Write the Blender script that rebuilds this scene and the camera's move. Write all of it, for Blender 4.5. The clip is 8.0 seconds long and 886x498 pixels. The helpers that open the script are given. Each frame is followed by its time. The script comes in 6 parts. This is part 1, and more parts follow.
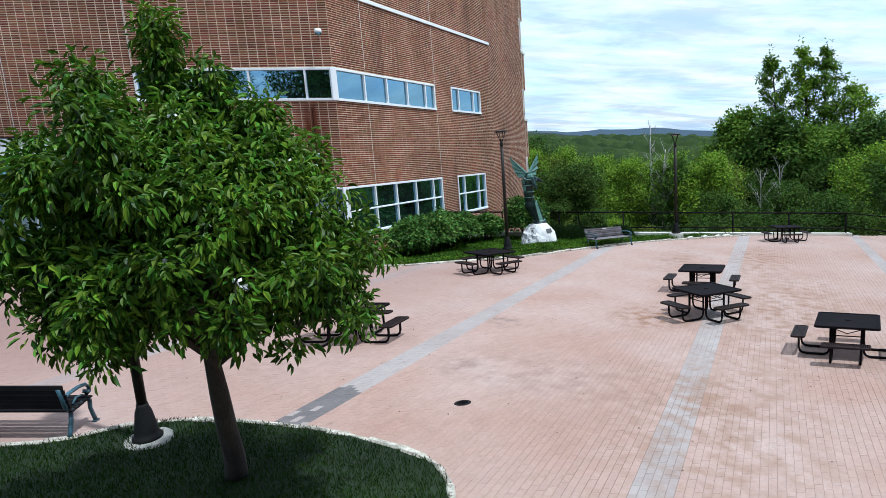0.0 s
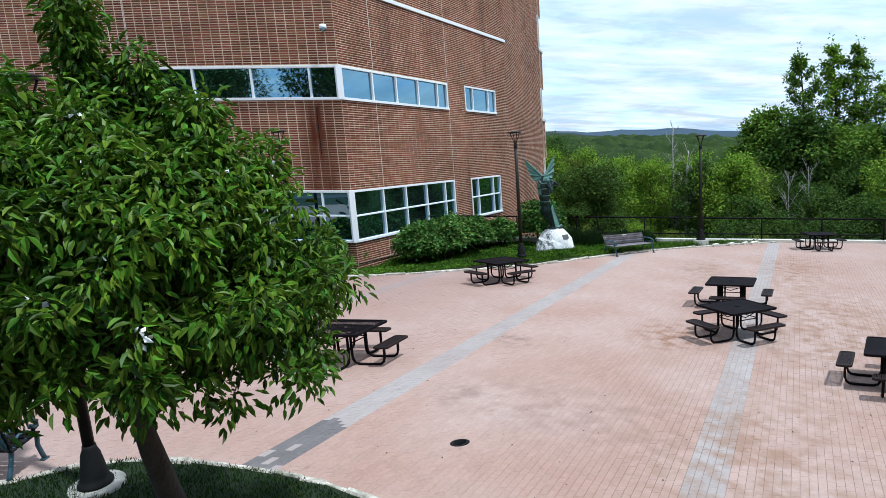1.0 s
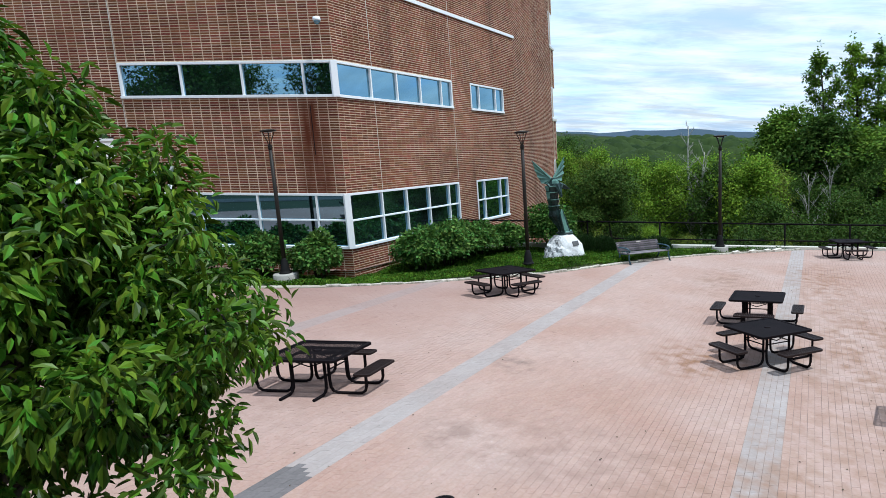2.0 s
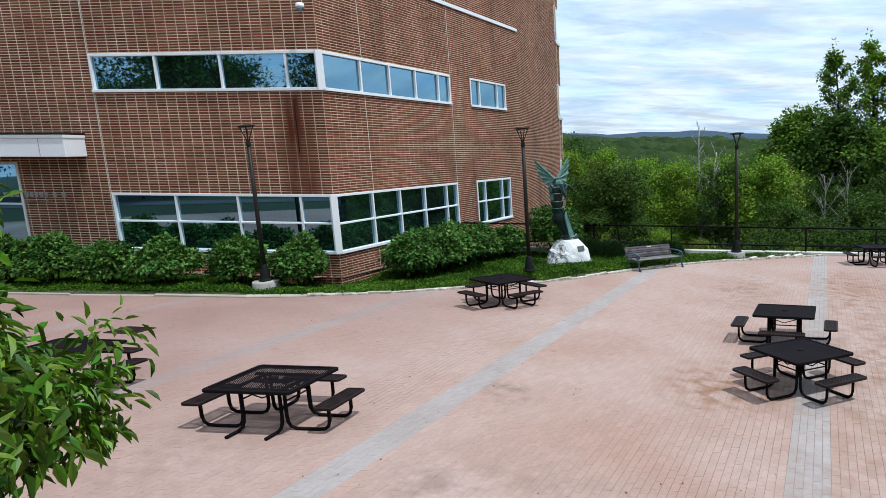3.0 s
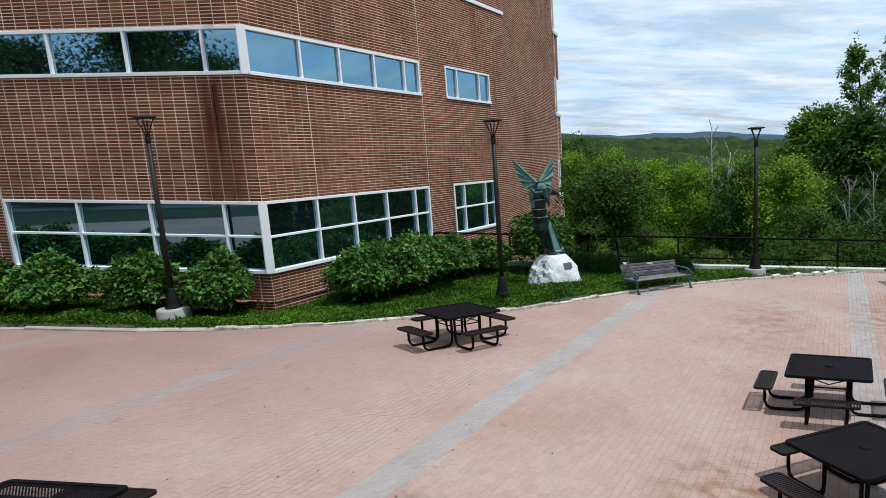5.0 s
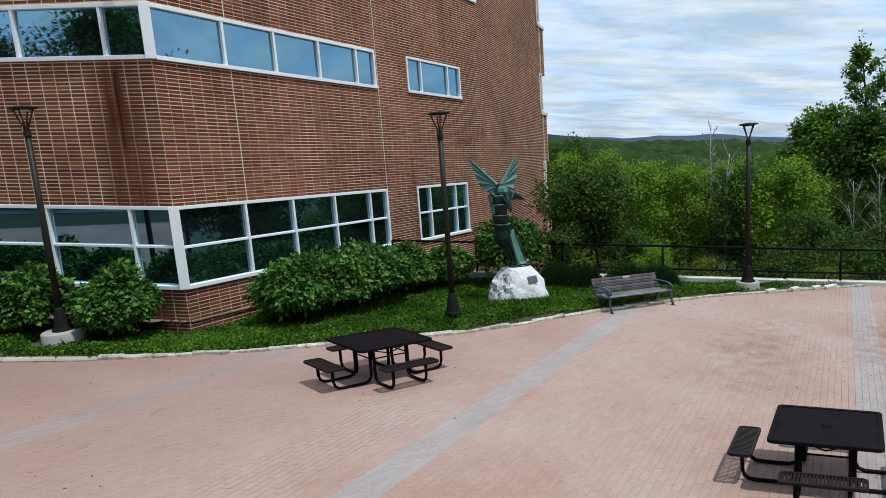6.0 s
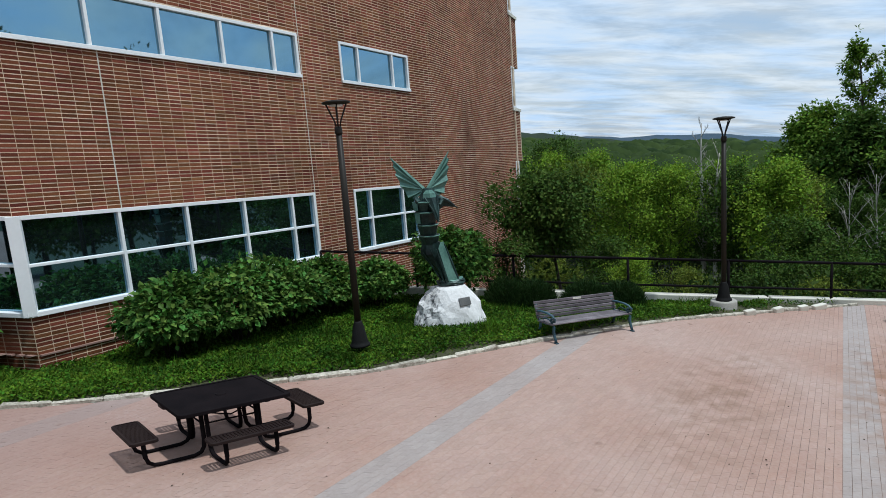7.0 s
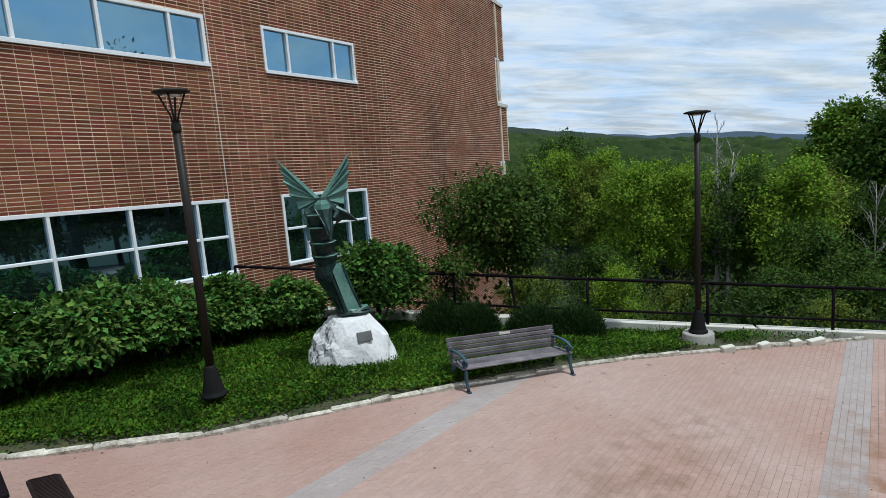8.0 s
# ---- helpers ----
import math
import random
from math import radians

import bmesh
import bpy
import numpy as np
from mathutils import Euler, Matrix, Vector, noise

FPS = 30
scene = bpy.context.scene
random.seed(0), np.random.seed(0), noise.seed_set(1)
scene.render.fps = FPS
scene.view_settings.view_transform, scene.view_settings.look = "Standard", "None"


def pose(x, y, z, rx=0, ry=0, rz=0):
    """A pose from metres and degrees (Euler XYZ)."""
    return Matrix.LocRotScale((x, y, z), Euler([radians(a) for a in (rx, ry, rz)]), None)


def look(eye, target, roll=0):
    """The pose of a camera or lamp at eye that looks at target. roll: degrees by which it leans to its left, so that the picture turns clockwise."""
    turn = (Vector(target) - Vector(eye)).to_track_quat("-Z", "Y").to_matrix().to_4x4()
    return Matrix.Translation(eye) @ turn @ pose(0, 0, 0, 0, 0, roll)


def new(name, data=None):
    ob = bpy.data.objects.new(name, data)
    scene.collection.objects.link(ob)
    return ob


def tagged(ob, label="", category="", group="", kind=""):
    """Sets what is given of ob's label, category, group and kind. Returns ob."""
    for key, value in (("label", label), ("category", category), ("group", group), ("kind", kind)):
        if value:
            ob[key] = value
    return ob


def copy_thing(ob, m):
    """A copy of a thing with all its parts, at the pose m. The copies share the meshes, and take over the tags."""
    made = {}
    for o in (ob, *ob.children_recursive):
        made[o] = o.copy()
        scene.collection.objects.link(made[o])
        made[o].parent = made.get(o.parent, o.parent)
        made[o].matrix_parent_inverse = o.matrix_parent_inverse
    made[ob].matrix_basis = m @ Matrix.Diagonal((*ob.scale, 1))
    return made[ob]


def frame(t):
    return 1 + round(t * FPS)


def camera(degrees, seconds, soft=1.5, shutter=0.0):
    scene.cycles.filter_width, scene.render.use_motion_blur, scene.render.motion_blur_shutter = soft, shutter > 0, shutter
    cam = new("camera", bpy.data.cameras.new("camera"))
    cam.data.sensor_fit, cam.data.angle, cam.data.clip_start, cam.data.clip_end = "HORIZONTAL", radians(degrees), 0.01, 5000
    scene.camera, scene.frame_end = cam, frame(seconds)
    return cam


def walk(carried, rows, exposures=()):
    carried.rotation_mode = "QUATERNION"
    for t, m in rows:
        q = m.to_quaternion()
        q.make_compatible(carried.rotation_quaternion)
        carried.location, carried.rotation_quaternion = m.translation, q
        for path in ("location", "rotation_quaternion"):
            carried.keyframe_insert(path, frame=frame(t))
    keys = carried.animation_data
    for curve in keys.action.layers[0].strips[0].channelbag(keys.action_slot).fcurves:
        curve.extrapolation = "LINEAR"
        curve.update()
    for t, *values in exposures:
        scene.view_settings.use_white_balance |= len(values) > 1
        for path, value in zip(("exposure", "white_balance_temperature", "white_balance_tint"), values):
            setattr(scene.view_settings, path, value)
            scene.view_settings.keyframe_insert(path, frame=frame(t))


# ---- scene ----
cam = camera(73.0, 8.0, soft=0.6)
PATH = [
    (0.0, (13.235, -16.950, 4.247), (12.272, -15.232, 3.898), -4.66),
    (0.5, (13.134, -16.449, 4.265), (12.139, -14.749, 3.920), -4.49),
    (1.0, (12.972, -15.844, 4.269), (11.955, -14.156, 3.925), -4.56),
    (1.5, (12.797, -15.230, 4.273), (11.762, -13.553, 3.930), -4.51),
    (3.0, (12.202, -13.162, 4.091), (11.131, -11.506, 3.758), -4.39),
    (3.5, (11.952, -12.403, 4.024), (10.873, -10.751, 3.693), -4.40),
    (4.0, (11.735, -11.638, 3.960), (10.651, -9.990, 3.633), -4.39),
    (5.5, (11.661, -8.521, 3.785), (10.552, -6.888, 3.462), -4.47),
    (6.0, (11.699, -7.281, 3.665), (10.588, -5.649, 3.348), -4.38),
    (6.5, (11.740, -5.863, 3.589), (10.627, -4.232, 3.269), -4.33),
    (7.0, (11.821, -4.424, 3.519), (10.715, -2.789, 3.199), -4.34),
    (7.5, (11.994, -2.862, 3.489), (10.887, -1.228, 3.166), -4.25),
    (8.0, (12.332, -1.304, 3.421), (11.160, 0.285, 3.100), -4.28),
]
EXPOSURES = [(0.0, 0.07, 5450, 4), (1.5, 0.06, 5500, 4), (3.5, -0.14, 5680, 4), (5.5, -0.27, 5750, 4), (6.5, -0.39, 5750, 4), (8.0, -0.44, 5780, 4)]
walk(cam, [(t, look(e, g, r)) for t, e, g, r in PATH], EXPOSURES)

# ---- world and sun ----
SUN_AZ, SUN_EL = (0.97, 0.06), 68.0
sun_level = Vector((*SUN_AZ, 0)).normalized()
sun_to = sun_level * math.cos(radians(SUN_EL)) + Vector((0, 0, math.sin(radians(SUN_EL))))
world = bpy.data.worlds.new("sky")
scene.world = world
world.use_nodes = True
wn, wl = world.node_tree.nodes, world.node_tree.links
wn.clear()
w_out, w_bg = wn.new("ShaderNodeOutputWorld"), wn.new("ShaderNodeBackground")
w_sky = wn.new("ShaderNodeTexSky")
w_sky.sky_type, w_sky.sun_disc = "NISHITA", False
w_sky.sun_elevation, w_sky.sun_rotation = radians(SUN_EL), math.atan2(SUN_AZ[0], SUN_AZ[1])
w_sky.air_density, w_sky.dust_density = 1.0, 2.0
w_co, w_sep, w_lift, w_dx, w_dy, w_com = (wn.new("ShaderNodeTexCoord"), wn.new("ShaderNodeSeparateXYZ"), wn.new("ShaderNodeMath"), wn.new("ShaderNodeMath"), wn.new("ShaderNodeMath"), wn.new("ShaderNodeCombineXYZ"))
w_lean = wn.new("ShaderNodeVectorRotate")
w_lean.rotation_type = "AXIS_ANGLE"
w_lean.inputs["Axis"].default_value, w_lean.inputs["Angle"].default_value = (-0.5, 0.866, 0.0), radians(-4.4)
wl.new(w_co.outputs["Generated"], w_lean.inputs["Vector"])
wl.new(w_lean.outputs[0], w_sep.inputs[0])
w_lift.operation, w_lift.inputs[1].default_value, w_lift.use_clamp = "ADD", 0.13, True
w_dx.operation, w_dy.operation = "DIVIDE", "DIVIDE"
wl.new(w_sep.outputs["Z"], w_lift.inputs[0])
wl.new(w_sep.outputs["X"], w_dx.inputs[0])
wl.new(w_sep.outputs["Y"], w_dy.inputs[0])
wl.new(w_lift.outputs[0], w_dx.inputs[1])
wl.new(w_lift.outputs[0], w_dy.inputs[1])
wl.new(w_dx.outputs[0], w_com.inputs["X"])
wl.new(w_dy.outputs[0], w_com.inputs["Y"])
w_rows = wn.new("ShaderNodeMapping")
w_rows.vector_type = "TEXTURE"
w_rows.inputs["Rotation"].default_value, w_rows.inputs["Scale"].default_value = (0, 0, radians(30)), (1.15, 0.6, 1)
wl.new(w_com.outputs[0], w_rows.inputs["Vector"])
w_noise, w_fine = wn.new("ShaderNodeTexNoise"), wn.new("ShaderNodeTexNoise")
w_noise.inputs["Scale"].default_value, w_noise.inputs["Detail"].default_value = 1.5, 5
w_noise.inputs["Roughness"].default_value, w_noise.inputs["Distortion"].default_value = 0.68, 0.35
w_fine.inputs["Scale"].default_value, w_fine.inputs["Detail"].default_value = 1.9, 8
wl.new(w_rows.outputs[0], w_noise.inputs["Vector"])
wl.new(w_rows.outputs[0], w_fine.inputs["Vector"])
w_ramp = wn.new("ShaderNodeValToRGB")
w_ramp.color_ramp.elements[0].position, w_ramp.color_ramp.elements[1].position = 0.38, 0.58
w_ramp.color_ramp.elements[0].color = (0.60, 0.60, 0.60, 1)
w_ramp.color_ramp.elements[1].color = (0.96, 0.96, 0.96, 1)
wl.new(w_noise.outputs["Fac"], w_ramp.inputs["Fac"])
w_cloud = wn.new("ShaderNodeValToRGB")
w_cloud.color_ramp.elements[0].position, w_cloud.color_ramp.elements[1].position = 0.3, 0.62
w_cloud.color_ramp.elements[0].color = (7.7, 9.8, 12.7, 1)
w_cloud.color_ramp.elements[1].color = (11.2, 11.35, 11.55, 1)
wl.new(w_fine.outputs["Fac"], w_cloud.inputs["Fac"])
w_mix = wn.new("ShaderNodeMix")
w_mix.data_type = "RGBA"
wl.new(w_ramp.outputs["Color"], w_mix.inputs["Factor"])
wl.new(w_sky.outputs["Color"], w_mix.inputs["A"])
wl.new(w_cloud.outputs["Color"], w_mix.inputs["B"])
wl.new(w_mix.outputs["Result"], w_bg.inputs["Color"])
w_bg.inputs["Strength"].default_value = 0.098
wl.new(w_bg.outputs[0], w_out.inputs[0])

sun = new("sun", bpy.data.lights.new("sun", "SUN"))
sun.data.energy, sun.data.angle, sun.data.color = 3.9, radians(2.0), (1.0, 0.97, 0.92)
sun.matrix_world = look(sun_to * 60, (0, 0, 0))

# ---- helpers of this place ----
rng = np.random.default_rng(7)
rnd = random.Random(11)


FALL = (-0.0637, -0.0569)
# the layout axes of the paving and the tables: not quite square to one another
PLAN = Matrix(((0.858, 0.178), (0.178, 1.018)))
ROW_SKEW = 0.45


def level(x, y):
    """Height of the sloping plaza."""
    return 0.4981 + FALL[0] * x + FALL[1] * y


def mesh_of(name, verts, faces, material=None, smooth=False):
    me = bpy.data.meshes.new(name)
    me.from_pydata([tuple(v) for v in verts], [], [tuple(f) for f in faces])
    if material:
        me.materials.append(material)
    if smooth:
        me.shade_smooth()
    else:
        me.shade_flat()
    return me


def quads(name, verts, material, smooth=False):
    """A mesh of separate quads: verts is (n, 4, 3)."""
    n = len(verts)
    me = bpy.data.meshes.new(name)
    me.vertices.add(n * 4)
    me.vertices.foreach_set("co", np.asarray(verts, np.float32).ravel())
    me.loops.add(n * 4)
    me.loops.foreach_set("vertex_index", np.arange(n * 4, dtype=np.int32))
    me.polygons.add(n)
    me.polygons.foreach_set("loop_start", np.arange(0, n * 4, 4, dtype=np.int32))
    me.materials.append(material)
    me.update(calc_edges=True)
    me.shade_flat()
    return me


def boxes_mesh(name, lo, hi, material, axes=None, origin=(0, 0, 0), bottom=False):
    """Many boxes in one mesh: lo, hi (n, 3) in the axes given, five or six faces each."""
    lo, hi = np.asarray(lo, float), np.asarray(hi, float)
    n = len(lo)
    pick = np.array([[0, 0, 0], [1, 0, 0], [1, 1, 0], [0, 1, 0], [0, 0, 1], [1, 0, 1], [1, 1, 1], [0, 1, 1]])
    v = lo[:, None] * (1 - pick) + hi[:, None] * pick
    if axes is not None:
        v = v @ np.asarray(axes, float)
    v = v + np.asarray(origin, float)
    f = [[4, 5, 6, 7], [0, 1, 5, 4], [1, 2, 6, 5], [2, 3, 7, 6], [3, 0, 4, 7]] + ([[3, 2, 1, 0]] if bottom else [])
    f = (np.arange(n)[:, None, None] * 8 + np.array(f)).reshape(-1, 4)
    me = bpy.data.meshes.new(name)
    me.vertices.add(n * 8)
    me.vertices.foreach_set("co", v.astype(np.float32).ravel())
    me.loops.add(f.size)
    me.loops.foreach_set("vertex_index", f.astype(np.int32).ravel())
    me.polygons.add(len(f))
    me.polygons.foreach_set("loop_start", np.arange(0, f.size, 4, dtype=np.int32))
    me.materials.append(material)
    me.update(calc_edges=True)
    me.shade_flat()
    return me


def part(name, me, parent=None, label="", m=None):
    ob = new(name, me)
    if parent is not None:
        ob.parent = parent
    if m is not None:
        ob.matrix_basis = m
    return tagged(ob, label) if label else ob


def thing(name, m, label, category, group="", kind=""):
    ob = new(name)
    ob.empty_display_size = 0.2
    ob.matrix_basis = m
    return tagged(ob, label, category, group, kind)


def bm_mesh(name, bm, material, smooth=False):
    me = bpy.data.meshes.new(name)
    bm.to_mesh(me)
    bm.free()
    me.materials.append(material)
    if smooth:
        me.shade_smooth()
    else:
        me.shade_flat()
    return me


def block(name, size, material, bevel=0.0, at=(0, 0, 0), turn=None):
    """A box mesh with rounded edges, centred at a place."""
    bm = bmesh.new()
    bmesh.ops.create_cube(bm, size=1)
    bmesh.ops.scale(bm, vec=size, verts=bm.verts)
    if bevel:
        bmesh.ops.bevel(bm, geom=bm.edges[:], offset=bevel, segments=2, affect="EDGES", profile=0.5)
    if turn:
        bmesh.ops.transform(bm, matrix=turn, verts=bm.verts)
    bmesh.ops.translate(bm, vec=at, verts=bm.verts)
    return bm_mesh(name, bm, material)


def tube_data(points, radii, sides=8, closed=False):
    """Vertices and faces of a round bar along points."""
    pts = [Vector(p) for p in points]
    verts, faces = [], []
    up = Vector((0.13, 0.31, 0.94)).normalized()
    for k, p in enumerate(pts):
        way = (pts[min(k + 1, len(pts) - 1)] - pts[max(k - 1, 0)]).normalized()
        side = way.cross(up)
        if side.length < 0.15:
            side = way.cross(Vector((1, 0, 0)))
        side.normalize()
        other = side.cross(way)
        r = radii[k] if hasattr(radii, "__len__") else radii
        for s in range(sides):
            a = 2 * math.pi * s / sides
            verts.append(p + r * (math.cos(a) * side + math.sin(a) * other))
    for k in range(len(pts) - 1):
        for s in range(sides):
            a, b = k * sides + s, k * sides + (s + 1) % sides
            faces.append((a, b, b + sides, a + sides))
    faces.append(tuple(range(sides))[::-1])
    faces.append(tuple(range((len(pts) - 1) * sides, len(pts) * sides)))
    return verts, faces


def joined(pieces):
    verts, faces = [], []
    for v, f in pieces:
        n = len(verts)
        verts += list(v)
        faces += [tuple(i + n for i in face) for face in f]
    return verts, faces


def bar(name, points, radius, material, sides=8):
    v, f = tube_data(points, radius, sides)
    return mesh_of(name, v, f, material, True)


def lathe(name, rings, material, sides=20, smooth=True):
    """A turned shape from (radius, height) rings."""
    v, f = [], []
    for r, z in rings:
        for s in range(sides):
            a = 2 * math.pi * s / sides
            v.append((r * math.cos(a), r * math.sin(a), z))
    for k in range(len(rings) - 1):
        for s in range(sides):
            a, b = k * sides + s, k * sides + (s + 1) % sides
            f.append((a, b, b + sides, a + sides))
    f.append(tuple(range(sides))[::-1])
    f.append(tuple(range((len(rings) - 1) * sides, len(rings) * sides)))
    return mesh_of(name, v, f, material, smooth)


def inside(px, py, poly):
    """Which of the points lie in the polygon."""
    px, py = np.asarray(px), np.asarray(py)
    hit = np.zeros(px.shape, bool)
    for (x0, y0), (x1, y1) in zip(poly, poly[1:] + poly[:1]):
        if y0 == y1:
            continue
        hit ^= ((y0 > py) != (y1 > py)) & (px < (x1 - x0) * (py - y0) / (y1 - y0) + x0)
    return hit


def line_distance(px, py, line):
    px, py = np.asarray(px, float), np.asarray(py, float)
    best = np.full(px.shape, 1e9)
    for (x0, y0), (x1, y1) in zip(line, line[1:]):
        dx, dy = x1 - x0, y1 - y0
        s = np.clip(((px - x0) * dx + (py - y0) * dy) / (dx * dx + dy * dy), 0, 1)
        best = np.minimum(best, np.hypot(px - x0 - s * dx, py - y0 - s * dy))
    return best


# ---- materials ----
def shader(name, one, two, rough=0.8, grain=40.0, stain=1.2, bump=0.15, pick="", spread=0.25, metal=0.0, stretch=(1, 1, 1), third=None, spec=0.5, streak=None):
    """A surface of two colours at two scales, with relief. pick: 'island' or 'object' varies it piece by piece."""
    m = bpy.data.materials.new(name)
    m.use_nodes = True
    n, l = m.node_tree.nodes, m.node_tree.links
    b = n["Principled BSDF"]
    mp = n.new("ShaderNodeMapping")
    geo = n.new("ShaderNodeNewGeometry")
    mp.inputs["Scale"].default_value = stretch
    l.new(geo.outputs["Position"], mp.inputs["Vector"])
    big, small = n.new("ShaderNodeTexNoise"), n.new("ShaderNodeTexNoise")
    big.inputs["Scale"].default_value, big.inputs["Detail"].default_value = stain, 5
    small.inputs["Scale"].default_value, small.inputs["Detail"].default_value = grain, 4
    l.new(mp.outputs[0], big.inputs["Vector"])
    l.new(mp.outputs[0], small.inputs["Vector"])
    r1 = n.new("ShaderNodeValToRGB")
    r1.color_ramp.elements[0].position, r1.color_ramp.elements[1].position = 0.35, 0.65
    r1.color_ramp.elements[0].color, r1.color_ramp.elements[1].color = (*one, 1), (*two, 1)
    if third:
        e = r1.color_ramp.elements.new(0.78)
        e.color = (*third, 1)
    fac = n.new("ShaderNodeMix")
    fac.inputs["Factor"].default_value = 0.35
    l.new(big.outputs["Fac"], fac.inputs["A"])
    l.new(small.outputs["Fac"], fac.inputs["B"])
    l.new(fac.outputs["Result"], r1.inputs["Fac"])
    last = r1.outputs["Color"]
    if streak:
        m2, n2, r2, x2 = n.new("ShaderNodeMapping"), n.new("ShaderNodeTexNoise"), n.new("ShaderNodeValToRGB"), n.new("ShaderNodeMix")
        m2.inputs["Scale"].default_value, m2.inputs["Location"].default_value = (0.75, 0.75, 0.085), (3.1, 1.4, 0.3)
        n2.inputs["Scale"].default_value, n2.inputs["Detail"].default_value = 1.0, 6
        r2.color_ramp.elements[0].position, r2.color_ramp.elements[1].position = 0.55, 0.70
        r2.color_ramp.elements[1].color = (0.42, 0.42, 0.42, 1)
        l.new(geo.outputs["Position"], m2.inputs["Vector"])
        l.new(m2.outputs[0], n2.inputs["Vector"])
        l.new(n2.outputs["Fac"], r2.inputs["Fac"])
        x2.data_type = "RGBA"
        l.new(r2.outputs["Color"], x2.inputs["Factor"])
        l.new(last, x2.inputs["A"])
        x2.inputs["B"].default_value = (*streak, 1)
        last = x2.outputs["Result"]
    if pick:
        src = geo.outputs["Random Per Island"]
        if pick == "object":
            src = n.new("ShaderNodeObjectInfo").outputs["Random"]
        ma = n.new("ShaderNodeMapRange")
        ma.inputs["To Min"].default_value, ma.inputs["To Max"].default_value = 1 - spread, 1 + spread
        l.new(src, ma.inputs["Value"])
        hs = n.new("ShaderNodeHueSaturation")
        l.new(ma.outputs[0], hs.inputs["Value"])
        hue = n.new("ShaderNodeMapRange")
        hue.inputs["To Min"].default_value, hue.inputs["To Max"].default_value = 0.5 - spread * 0.05, 0.5 + spread * 0.05
        w = n.new("ShaderNodeTexWhiteNoise")
        w.noise_dimensions = "1D"
        l.new(src, w.inputs["W"])
        l.new(w.outputs["Value"], hue.inputs["Value"])
        l.new(hue.outputs[0], hs.inputs["Hue"])
        l.new(last, hs.inputs["Color"])
        last = hs.outputs["Color"]
    l.new(last, b.inputs["Base Color"])
    b.inputs["Roughness"].default_value, b.inputs["Metallic"].default_value = rough, metal
    b.inputs["Specular IOR Level"].default_value = spec
    if bump:
        bp = n.new("ShaderNodeBump")
        bp.inputs["Strength"].default_value, bp.inputs["Distance"].default_value = bump, 0.02
        l.new(small.outputs["Fac"], bp.inputs["Height"])
        l.new(bp.outputs[0], b.inputs["Normal"])
    return m


def foliage(name, one, two, spread=0.35, shine=0.45):
    """Leaves: each leaf its own tone, some light through them."""
    m = shader(name, one, two, shine + 0.2, 9.0, 0.9, 0.0, "island", spread, spec=0.09)
    n, l = m.node_tree.nodes, m.node_tree.links
    b = n["Principled BSDF"]
    tr, mix = n.new("ShaderNodeBsdfTranslucent"), n.new("ShaderNodeMixShader")
    mix.inputs[0].default_value = 0.25
    src = b.inputs["Base Color"].links[0].from_socket
    l.new(src, tr.inputs["Color"])
    l.new(b.outputs[0], mix.inputs[1])
    l.new(tr.outputs[0], mix.inputs[2])
    l.new(mix.outputs[0], n["Material Output"].inputs["Surface"])
    return m


M_BRICK = shader("wall_brick", (0.110, 0.034, 0.017), (0.228, 0.078, 0.040), 0.9, 60, 0.45, 0.25, "island", 0.32, stretch=(1, 1, 0.55), third=(0.13, 0.046, 0.027), spec=0.12, streak=(0.040, 0.020, 0.014))
M_BRICK_ONE = shader("single_brick", (0.110, 0.034, 0.017), (0.228, 0.078, 0.040), 0.9, 60, 0.45, 0.25, "object", 0.32, stretch=(1, 1, 0.55), third=(0.13, 0.046, 0.027), spec=0.12, streak=(0.040, 0.020, 0.014))
M_MORTAR = shader("mortar", (0.46, 0.34, 0.23), (0.88, 0.71, 0.53), 0.95, 14, 1.1, 0.3, spec=0.15, streak=(0.10, 0.06, 0.04))
M_JOINT = shader("paver_joint", (0.10, 0.065, 0.05), (0.36, 0.255, 0.205), 0.95, 60, 0.4, 0.3)
M_PAVER = shader("brick_paver", (0.338, 0.202, 0.151), (0.408, 0.292, 0.245), 0.85, 25, 0.42, 0.15, "island", 0.045, third=(0.50, 0.43, 0.395))
M_PAVER_ONE = shader("single_paver", (0.338, 0.202, 0.151), (0.408, 0.292, 0.245), 0.85, 25, 0.42, 0.15, "object", 0.045, third=(0.50, 0.43, 0.395))
M_GREY = shader("grey_paver", (0.305, 0.248, 0.222), (0.368, 0.320, 0.296), 0.88, 25, 0.6, 0.15, "island", 0.05)
M_GREYDARK = shader("dark_grey_paver", (0.120, 0.104, 0.100), (0.175, 0.152, 0.146), 0.8, 25, 0.9, 0.15, "island", 0.10)
M_WHITE = shader("white_window_paint", (0.82, 0.82, 0.81), (0.88, 0.88, 0.87), 0.45, 20, 1.5, 0.03)
M_STONE = shader("granite_kerb", (0.23, 0.20, 0.155), (0.66, 0.61, 0.51), 0.9, 26, 7.0, 0.9, "object", 0.15, spec=0.2)
M_TAN = shader("tan_concrete", (0.30, 0.26, 0.20), (0.42, 0.375, 0.30), 0.92, 40, 2.0, 0.35)
M_ASPHALT = shader("asphalt", (0.05, 0.05, 0.05), (0.085, 0.083, 0.08), 0.9, 40, 0.6, 0.3)
M_LITTER = shader("dry_leaf_litter", (0.05, 0.032, 0.02), (0.12, 0.08, 0.045), 0.9, 30, 5.0, 0.1, "island", 0.4)
M_CONC = shader("concrete", (0.29, 0.27, 0.235), (0.42, 0.395, 0.345), 0.92, 40, 2.0, 0.35)
